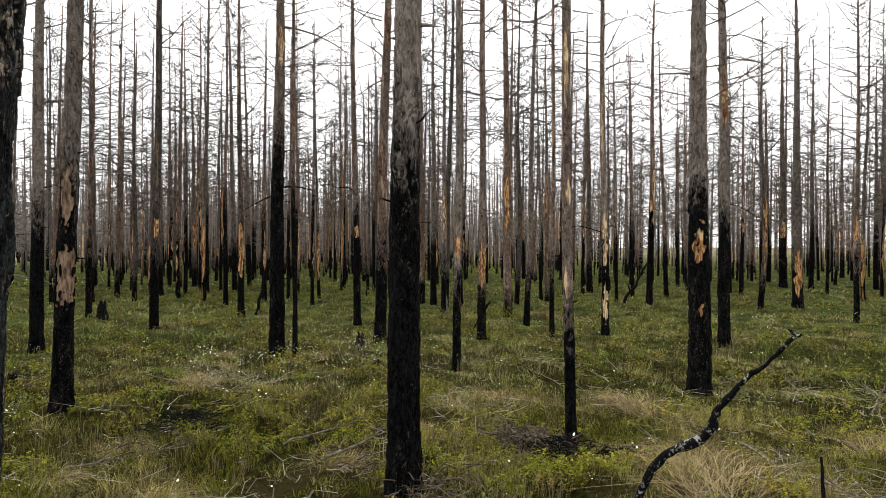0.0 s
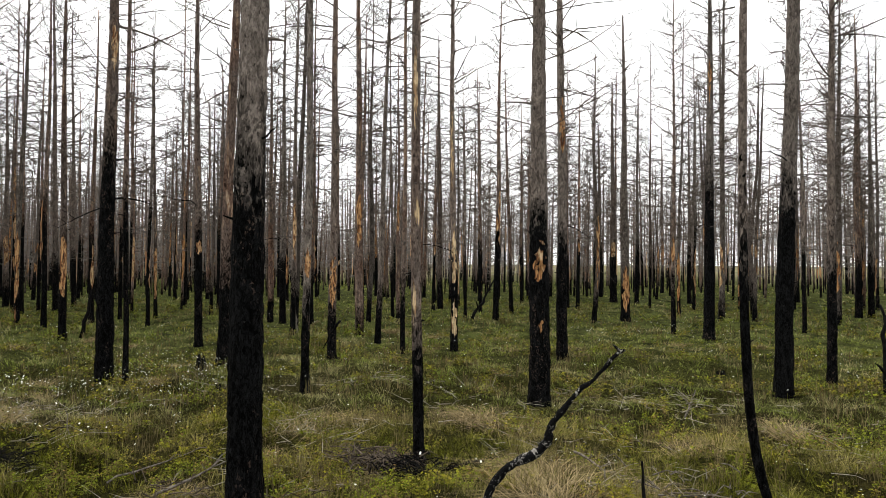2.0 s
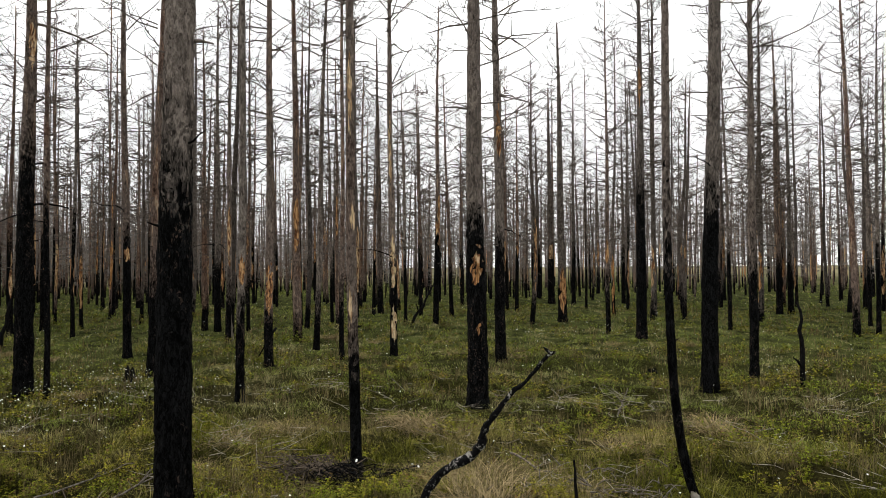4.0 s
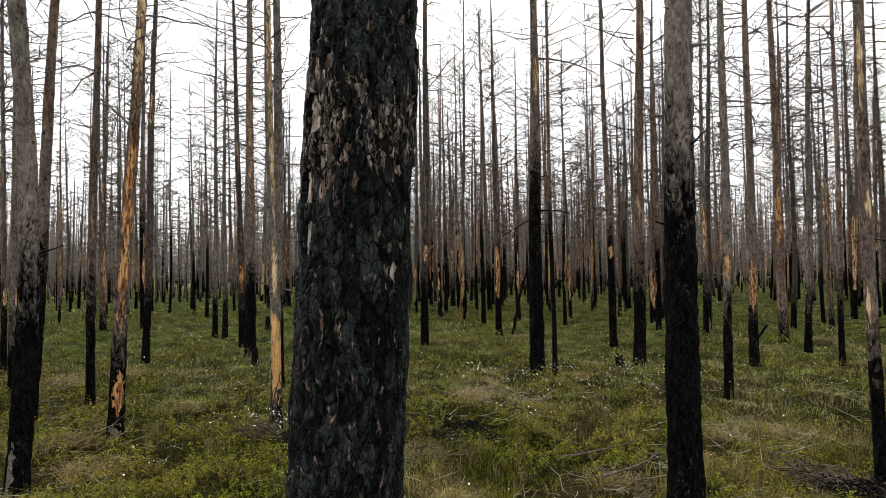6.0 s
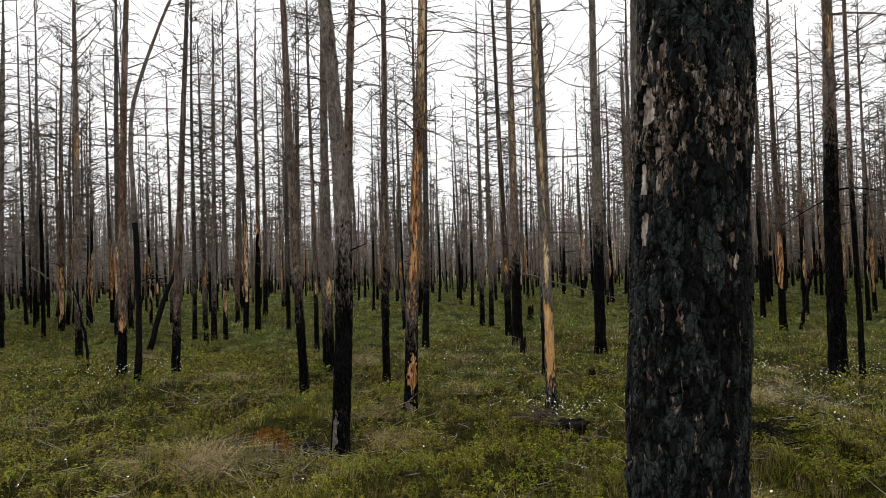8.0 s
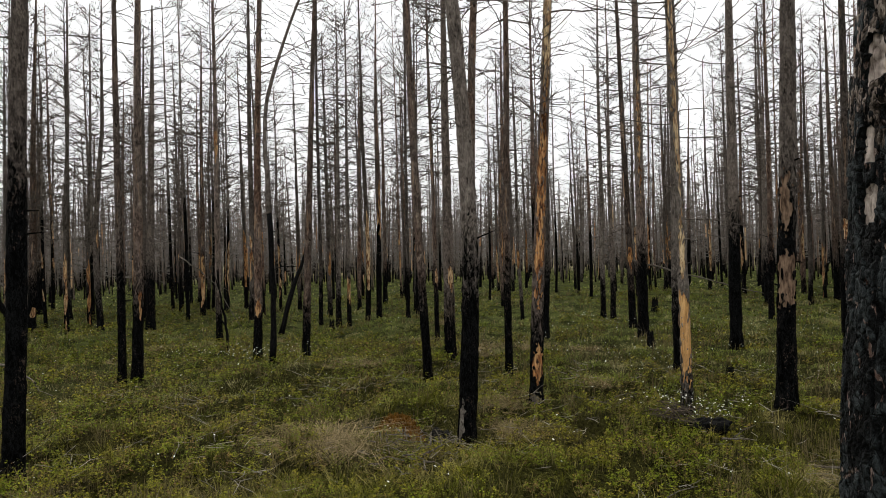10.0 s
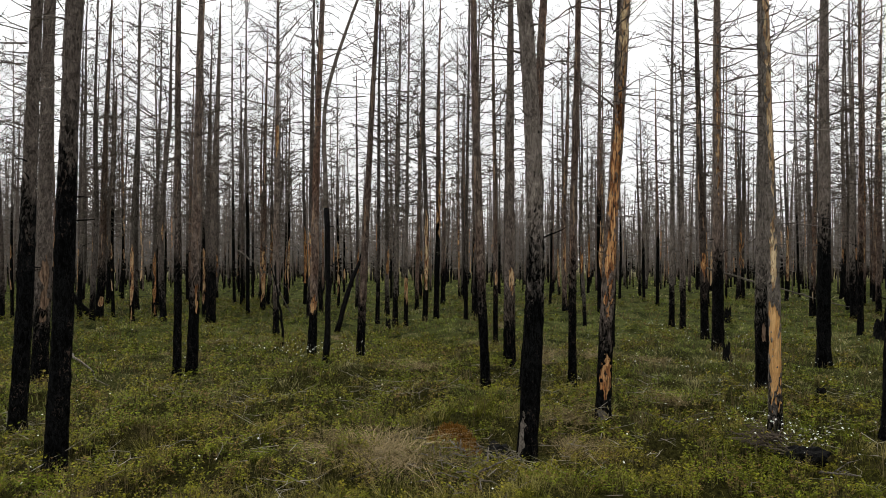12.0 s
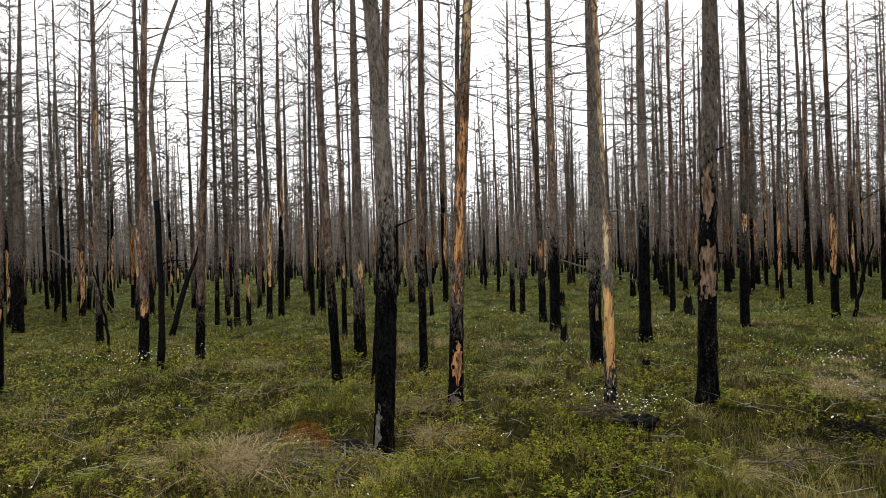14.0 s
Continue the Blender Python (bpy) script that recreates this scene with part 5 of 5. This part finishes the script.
build_flowers()

# ---- tussocks ----
def tussock_mesh(seed, blades, radius, height):
    gen = np.random.default_rng(seed)
    a = gen.uniform(0, 6.28, blades)
    r = radius * 0.45 * np.sqrt(gen.random(blades))
    v, f = blade_arrays(gen, r * np.cos(a), r * np.sin(a), np.zeros(blades) - 0.01, height * gen.uniform(0.5, 1.3, blades), gen.uniform(0.003, 0.0065, blades), np.clip(gen.normal(1.5, 0.3, blades), 0.5, 1.95), a * 0.35 + 1.0 + gen.normal(0, 0.9, blades))
    return tri_mesh("grass_tussock", v, f, STRAW)


TUSSOCKS = [tussock_mesh(s, 330, 0.40, 0.46) for s in (1, 2, 3)]


def tussock(x, y, size, k, turn=0.0):
    ob = new("grass_tussock", TUSSOCKS[k % 3])
    ob.matrix_world = Matrix.LocRotScale((x, y, ground_z(x, y)), Euler((0, 0, turn)), (size, size, size * 0.5))
    tagged(ob, "dry straw-coloured tussock of arching grass", "tussock", "dry tussocks")


for k, (x, y, s) in enumerate(((-5.5, 2.1, 1.25), (-5.75, 2.2, 1.0), (-5.35, 2.35, 0.9), (-5.95, 2.0, 0.8), (-5.12, 3.86, 0.8), (-5.3, 4.0, 0.6), (-5.5, 5.65, 0.7), (-8.7, 4.3, 0.9), (-8.95, 3.9, 0.8),
                               (1.69, 3.91, 1.2), (2.03, 6.4, 1.0), (1.9, 6.55, 0.8), (2.3, 6.2, 0.8), (-2.87, 7.45, 0.9), (-3.0, 7.8, 0.7), (0.22, 6.58, 1.0), (0.7, 6.8, 0.7),
                               (1.92, 4.75, 0.7), (3.4, 5.0, 0.9), (4.7, 5.3, 0.9), (3.9, 5.1, 0.7), (0.4, 5.0, 0.6), (-8.1, 8.4, 0.9), (-1.9, 4.1, 0.8), (-9.4, 7.0, 0.9))):
    tussock(x, y, s, k, k * 1.3)
tgen = np.random.default_rng(5)
for k in range(46):
    x, y = sector(tgen, 1, 5.0, 16.0)
    tussock(float(x[0]), float(y[0]), tgen.uniform(0.45, 0.9), k, tgen.uniform(0, 6))


# ---- fallen and leaning wood ----
def burnt_branch():
    """The charred branch that leans up out of the grass, patched with ash."""
    n = Nodes("charred_branch", 0.8, 0.08)
    spots = n.noise(n.coord(), 62, 5, 0.7)
    ash = n.span(n.math("ADD", n.math("MULTIPLY", spots, 0.55), n.math("MULTIPLY", n.noise(n.coord(), 17, 3), 0.45)), 0.55, 0.595)
    n.done(n.mix(ash, (0.004, 0.004, 0.0045), (0.34, 0.325, 0.305)), n.bump(spots, 0.02))
    root = new("burnt_branch")
    foot = Vector((0.94, 3.41, 0.0))
    root.matrix_world = Matrix.Translation(foot)
    gen = np.random.default_rng(12)
    bends = ((0.94, 3.41, -0.05), (1.002, 3.368, 0.164), (1.043, 3.340, 0.320), (1.086, 3.311, 0.437), (1.140, 3.278, 0.519), (1.208, 3.238, 0.572), (1.285, 3.193, 0.620),
             (1.328, 3.159, 0.689), (1.341, 3.138, 0.771), (1.378, 3.106, 0.841), (1.445, 3.059, 0.951), (1.515, 3.009, 1.030), (1.573, 2.963, 1.110), (1.616, 2.923, 1.180))
    pts, rad = [], []
    for i in range(len(bends) * 3 - 2):
        a, t = divmod(i, 3)
        p = Vector(bends[a]).lerp(Vector(bends[min(a + 1, len(bends) - 1)]), t / 3) - foot
        pts.append(p + Vector((gen.normal(0, 0.003), gen.normal(0, 0.003), gen.normal(0, 0.003))))
        u = i / (len(bends) * 3 - 3)
        rad.append((0.0095 + 0.0135 * math.sin(math.pi * min(1, u * 1.15) ** 0.9)) * gen.uniform(0.74, 1.26))
    body = Soup()
    body.tube(pts, rad, 9)
    add_part("limb", body.mesh("limb", n.mat, True), root)
    for i, off, r in ((39, Vector((-0.030, 0.012, 0.030)), 0.010), (39, Vector((0.022, -0.016, 0.006)), 0.011), (24, Vector((-0.01, -0.01, -0.03)), 0.013), (19, Vector((-0.01, 0.0, 0.04)), 0.009), (21, Vector((0.0, 0.02, 0.045)), 0.006)):
        s = Soup()
        s.tube([pts[i] - off * 0.3, pts[i] + off * 0.5, pts[i] + off], [r, r * 0.8, r * 0.45], 6)
        add_part("side_stub", s.mesh("side_stub", n.mat, True), root)
    tagged(root, "charred crooked branch leaning up out of the grass", "branch")


def fallen_branch(a, b, thick, material, label, lift=0.06, sag=0.0, forks=2, seed=0, sides=6):
    """A branch lying from a to b (x, y, height over the ground)."""
    gen = np.random.default_rng(seed)
    pa, pb = Vector((a[0], a[1], ground_z(a[0], a[1]) + a[2])), Vector((b[0], b[1], ground_z(b[0], b[1]) + b[2]))
    ln = (pb - pa).length
    root = new("fallen_branch")
    root.matrix_world = Matrix.Translation(pa)
    m = 9
    pts = [(pb - pa) * (i / m) + Vector((gen.normal(0, 0.012 * ln), gen.normal(0, 0.012 * ln), gen.normal(0, 0.006 * ln) - sag * math.sin(math.pi * i / m))) for i in range(m + 1)]
    s = Soup()
    s.tube(pts, [thick * (1 - 0.65 * i / m) * gen.uniform(0.85, 1.1) for i in range(m + 1)], sides)
    add_part("limb", s.mesh("limb", material, True), root)
    for _ in range(forks):
        i = int(gen.integers(2, m))
        d = (pb - pa).normalized() * gen.uniform(0.12, 0.4) * min(ln, 0.9) + Vector((gen.normal(0, 0.13), gen.normal(0, 0.13), abs(gen.normal(0.05, 0.06))))
        s = Soup()
        s.tube([pts[i], pts[i] + d * 0.55 + Vector((0, 0, 0.02)), pts[i] + d], [thick * 0.5, thick * 0.38, thick * 0.15], 5)
        add_part("side_twig", s.mesh("side_twig", material, True), root)
    return tagged(root, label, "branch", "fallen branches")


def bent_sapling():
    """A thin dead pine, charred below, whose top bows over to one side."""
    gen = np.random.default_rng(22)
    root = new("dead_sapling")
    root.matrix_world = Matrix.Translation((-9.60, 3.24, ground_z(-9.60, 3.24) - 0.05))
    side = Vector((0.575, 0.818, 0.0))
    pts, rad = [], []
    for i in range(27):
        z = 0.28 * i
        out = 0.03 * math.sin(1.3 * z) + 0.25 * max(0.0, z - 3.7) ** 1.35
        pts.append(side * out + Vector((gen.normal(0, 0.006), gen.normal(0, 0.006), z)))
        rad.append((0.048 - 0.0052 * z) * gen.uniform(0.9, 1.1))
    for name, a, b, skin in (("charred_foot", 0, 9, CHAR), ("stem", 8, 27, TWIG)):
        s = Soup()
        s.tube(pts[a:b], rad[a:b], 8)
        add_part(name, s.mesh(name, skin, True), root)
    for i in (5, 7, 9, 12, 14, 17, 19, 21, 23, 24, 25):
        s, a = Soup(), gen.uniform(0, 6.28)
        limb = limb_points(gen, pts[i], a, gen.uniform(0.12, 0.55), 0.3, 0.1, 3)
        s.tube(limb, [0.009, 0.007, 0.005, 0.002], 5)
        add_part("branch", s.mesh("branch", CHAR if i < 9 else TWIG, True), root)
    tagged(root, "thin dead pine sapling with a bowed grey top", "tree")


def stump(x, y, dia, height, seed, lean=(0.0, 0.0)):
    """A broken charred stump with a jagged top."""
    gen = np.random.default_rng(seed)
    bm = bmesh.new()
    rings, sides = 7, 12
    grid = []
    jag = gen.uniform(0.55, 1.0, sides)
    for i in range(rings):
        t = i / (rings - 1)
        row = []
        for j in range(sides):
            a = 2 * math.pi * j / sides
            z = height * t * (1 if t < 0.7 else 1 - (1 - jag[j]) * (t - 0.7) / 0.3)
            r = dia / 2 * (1 + 0.5 * math.exp(-t * 5) - 0.25 * t) * gen.uniform(0.86, 1.12)
            row.append(bm.verts.new((r * math.cos(a) + lean[0] * z, r * math.sin(a) + lean[1] * z, z - 0.05)))
        grid.append(row)
    core = bm.verts.new((lean[0] * height * 0.5, lean[1] * height * 0.5, height * 0.5))
    for i in range(rings - 1):
        for j in range(sides):
            k = (j + 1) % sides
            bm.faces.new((grid[i][j], grid[i][k], grid[i + 1][k], grid[i + 1][j]))
    for j in range(sides):
        bm.faces.new((grid[-1][j], grid[-1][(j + 1) % sides], core))
    me = bpy.data.meshes.new("charred_stump")
    bm.to_mesh(me)
    bm.free()
    me.materials.append(CHAR)
    ob = new("charred_stump", me)
    ob.matrix_world = Matrix.Translation((x, y, ground_z(x, y)))
    tagged(ob, "small charred broken stump in the grass", "stump", "charred stumps")


def brush_pile(x, y, spread, n, seed, material, label):
    """A heap of dead twigs and bark crumbs on the ground."""
    gen = np.random.default_rng(seed)
    s = Soup()
    z0 = ground_z(x, y)
    for _ in range(n):
        px, py = gen.normal(0, 0.7 * spread, 2)
        a, ln = gen.uniform(0, 6.28), gen.uniform(0.05, 0.20)
        z = ground_z(x + px, y + py) - z0 + gen.uniform(0.04, 0.19)
        d = Vector((ln * math.cos(a), ln * math.sin(a), ln * gen.normal(0.05, 0.14)))
        p = Vector((px, py, z))
        s.tube([p, p + d * 0.5 + Vector((0, 0, gen.normal(0.02, 0.02))), p + d], [gen.uniform(0.003, 0.007), 0.004, 0.0015], 4)
    ob = new("brush_pile", s.mesh("brush_pile", material))
    ob.matrix_world = Matrix.Translation((x, y, z0))
    tagged(ob, label, "brush pile", kind="stuff")


burnt_branch()
GREY, BLACK = "thin weathered grey dead branch lying in the grass", "charred fallen branch lying in the grass"
fallen_branch((-0.87, 4.72, 0.05), (-0.42, 5.12, 0.10), 0.012, GREY_WOOD, GREY, forks=3, seed=1)
fallen_branch((-1.25, 5.15, 0.04), (-0.62, 5.78, 0.09), 0.009, GREY_WOOD, GREY, forks=1, seed=2)
fallen_branch((-0.95, 4.00, 0.00), (-0.80, 4.12, 0.13), 0.017, GREY_WOOD, "broken pale stick poking out of the grass", forks=0, seed=3)
fallen_branch((-2.9, 5.0, 0.03), (-2.0, 5.15, 0.06), 0.011, GREY_WOOD, GREY, forks=3, seed=4)
fallen_branch((-1.88, 6.38, 0.00), (-1.93, 6.48, 0.30), 0.010, GREY_WOOD, "pale upright stick in the grass", forks=0, seed=5)
fallen_branch((2.20, 4.75, 0.18), (2.42, 4.02, 0.03), 0.011, GREY_WOOD, GREY, forks=2, seed=6)
fallen_branch((2.05, 4.15, 0.04), (2.95, 3.95, 0.05), 0.010, GREY_WOOD, GREY, forks=4, seed=7)
fallen_branch((1.0, 5.05, 0.06), (1.75, 5.2, 0.05), 0.022, CHAR, BLACK, forks=1, seed=8)
fallen_branch((4.2, 6.3, 0.03), (4.5, 6.55, 0.28), 0.012, GREY_WOOD, GREY, forks=2, seed=9)
fallen_branch((-12.6, 0.05, 0.30), (-10.55, 0.52, 0.02), 0.022, GREY_WOOD, "long pale fallen branch in the grass", forks=1, seed=10, sag=-0.08)
fallen_branch((-12.9, 15.9, 1.45), (-9.7, 17.85, 0.42), 0.036, GREY_WOOD, "pale fallen pine pole propped between trunks", forks=1, seed=11, sag=0.02)
fallen_branch((-13.72, 3.0, 1.9), (-13.35, 4.1, 0.35), 0.016, GREY_WOOD, "pale dead branch leaning to the ground", forks=3, seed=12, sag=-0.25)
fallen_branch((-4.86, 2.63, 0.05), (-4.70, 2.85, 0.22), 0.010, GREY_WOOD, GREY, forks=1, seed=13)
fallen_branch((-3.6, 4.95, 0.05), (-3.2, 4.7, 0.16), 0.010, GREY_WOOD, GREY, forks=2, seed=14)
fallen_branch((-3.4, 3.2, 0.05), (-3.05, 3.45, 0.10), 0.010, GREY_WOOD, GREY, forks=2, seed=15)
fallen_branch((-5.5, 5.1, 0.04), (-5.0, 5.35, 0.05), 0.012, GREY_WOOD, GREY, forks=3, seed=16)
fallen_branch((-6.7, 5.55, 0.03), (-6.3, 5.75, 0.12), 0.010, GREY_WOOD, GREY, forks=1, seed=17)
fallen_branch((5.3, 18.9, 0.0), (6.3, 19.4, 1.5), 0.05, CHAR, "thin charred sapling leaning in the forest", forks=2, seed=18)
fallen_branch((-15.04, 5.6, 0.0), (-15.1, 6.45, 2.3), 0.075, CHAR, "charred trunk leaning over between pines", forks=1, seed=19)
fallen_branch((-4.42, 15.4, 0.0), (-4.05, 15.5, 1.7), 0.05, CHAR, "charred thin snag leaning among pines", forks=1, seed=20)
fallen_branch((-21.0, 0.8, 0.2), (-20.9, -0.5, 1.9), 0.09, CHAR, "charred trunk fallen against a pine", forks=1, seed=21)
bent_sapling()
fallen_branch((-12.68, 3.62, -0.03), (-12.9, 3.5, 1.5), 0.032, CHAR, "thin charred dead sapling", forks=4, seed=23)
fallen_branch((0.10, 15.9, -0.03), (0.06, 15.95, 0.75), 0.075, GREY_WOOD, "pale weathered broken snag beside pines", forks=0, seed=24)
fallen_branch((2.05, 3.45, -0.03), (2.04, 3.45, 0.37), 0.019, CHAR, "short charred stake poking up", forks=0, seed=25)
fallen_branch((7.6, 7.0, -0.03), (7.58, 7.0, 1.15), 0.045, CHAR, "broken charred snag standing in the grass", forks=1, seed=26)
fallen_branch((0.62, 8.32, 0.9), (0.42, 8.5, 0.55), 0.018, CHAR, "forked charred limb beside a slim pine", forks=0, seed=27)

for x, y, d, h, s in ((-7.13, 8.86, 0.13, 0.42, 1), (-7.16, 13.65, 0.20, 0.50, 2), (-4.93, 7.44, 0.11, 0.22, 3), (-11.44, 15.07, 0.2, 0.5, 4), (-14.43, 6.65, 0.13, 0.3, 5),
                      (-1.36, 10.79, 0.16, 0.30, 6), (-0.86, 8.53, 0.09, 0.16, 7), (4.7, 21.69, 0.16, 0.35, 8), (6.6, 9.0, 0.18, 0.15, 10), (-3.8, 9.5, 0.14, 0.18, 11)):
    stump(x, y, d, h, s)

brush_pile(0.72, 5.25, 0.22, 260, 1, BRUSH, "heap of dead twigs at a pine's foot")
brush_pile(0.95, 5.05, 0.20, 150, 2, CHAR, "charred twigs at a pine's foot")
brush_pile(-0.05, 4.05, 0.20, 90, 3, BRUSH, "grey dead twigs at a burnt pine's foot")
brush_pile(-2.2, 5.65, 0.20, 170, 4, CHAR, "dark heap of charred twigs in the grass")
brush_pile(-2.4, 5.0, 0.35, 40, 5, BRUSH, "scattered grey dead twigs in the grass")
brush_pile(-0.75, 4.45, 0.30, 40, 6, BRUSH, "scattered grey dead twigs in the grass")
brush_pile(-4.10, 5.05, 0.14, 110, 7, BRUSH, "grey twigs by a charred root")
brush_pile(2.6, 3.9, 0.30, 70, 8, GREY_WOOD, "scattered grey dead twigs in the grass")
brush_pile(-4.9, 2.6, 0.35, 70, 9, GREY_WOOD, "scattered grey dead twigs in the grass")
brush_pile(-5.6, 4.4, 0.22, 70, 10, HEATHER, "dead twigs at a pine's foot")
brush_pile(-6.3, 2.0, 0.30, 70, 11, HEATHER, "grey heather twigs on a grass mound")


def charred_root(x, y, seed):
    """A burnt root plate lying by the bare pine: a lumpy slab."""
    gen = np.random.default_rng(seed)
    bm = bmesh.new()
    bmesh.ops.create_icosphere(bm, subdivisions=3, radius=1.0)
    for v in bm.verts:
        d = noise.fractal(v.co * 2.3 + Vector((seed, 0, 0)), 1.0, 2.0, 4)
        v.co *= 1 + 0.45 * d
        v.co = Vector((v.co.x * 0.20, v.co.y * 0.12, v.co.z * 0.085))
    me = bpy.data.meshes.new("charred_root")
    bm.to_mesh(me)
    bm.free()
    me.materials.append(CHAR)
    ob = new("charred_root", me)
    ob.matrix_world = Matrix.LocRotScale((x, y, ground_z(x, y) + 0.06), Euler((0.1, -0.25, gen.uniform(0, 3))), None)
    tagged(ob, "charred lump of root lying in the grass", "root")


charred_root(-3.84, 5.12, 3)
charred_root(-5.46, 3.22, 5)


def moss_patch(x, y, rx, ry, seed):
    """A low rust-brown cushion of scorched moss: many short shoots on a dome."""
    gen = np.random.default_rng(seed)
    n = 1500
    a, r = gen.uniform(0, 6.28, n), np.sqrt(gen.random(n))
    px, py = rx * r * np.cos(a), ry * r * np.sin(a)
    pz = 0.02 * (1 - r * r) + land(x + px, y + py) - ground_z(x, y) + 0.05
    v, f = blade_arrays(gen, px, py, pz, gen.uniform(0.03, 0.075, n), np.full(n, 0.010), gen.uniform(0.2, 1.2, n))
    ob = new("moss_patch", tri_mesh("moss_patch", v, f, RUST))
    ob.matrix_world = Matrix.Translation((x, y, ground_z(x, y)))
    tagged(ob, "patch of rust-brown scorched moss", "moss", kind="stuff")


moss_patch(-5.84, 3.02, 0.33, 0.20, 1)


def twig_litter():
    """Thin pale-grey twigs and bark crumbs strewn over the grass near the walk."""
    gen = np.random.default_rng(91)
    s = Soup()
    x, y = sector(gen, 4600, 3.3, 9.5)
    keep = gen.random(len(x)) < (patchiness(x, y, 72, 1.6) - 0.2)
    x, y = x[keep], y[keep]
    z = land(x, y)
    for px, py, pz in zip(x, y, z):
        a, ln = gen.uniform(0, 6.28), gen.uniform(0.07, 0.34)
        p = Vector((px, py, pz + gen.uniform(0.02, 0.10)))
        d = Vector((ln * math.cos(a), ln * math.sin(a), ln * gen.normal(0.08, 0.22)))
        side = Vector((-d.y, d.x, 0.3 * ln)) * gen.normal(0, 0.22)
        s.tube([p, p + d * 0.5 + side, p + d], [gen.uniform(0.0015, 0.0036), 0.0022, 0], 4)
        if ln > 0.22:
            s.tube([p + d * 0.5 + side, p + d * 0.7 + side * 4 + Vector((0, 0, 0.03))], [0.0024, 0], 3)
    tagged(new("twig_litter", s.mesh("twig_litter", PALE_TWIG)), "thin pale dead twigs strewn in the grass", "twigs", kind="stuff")


twig_litter()
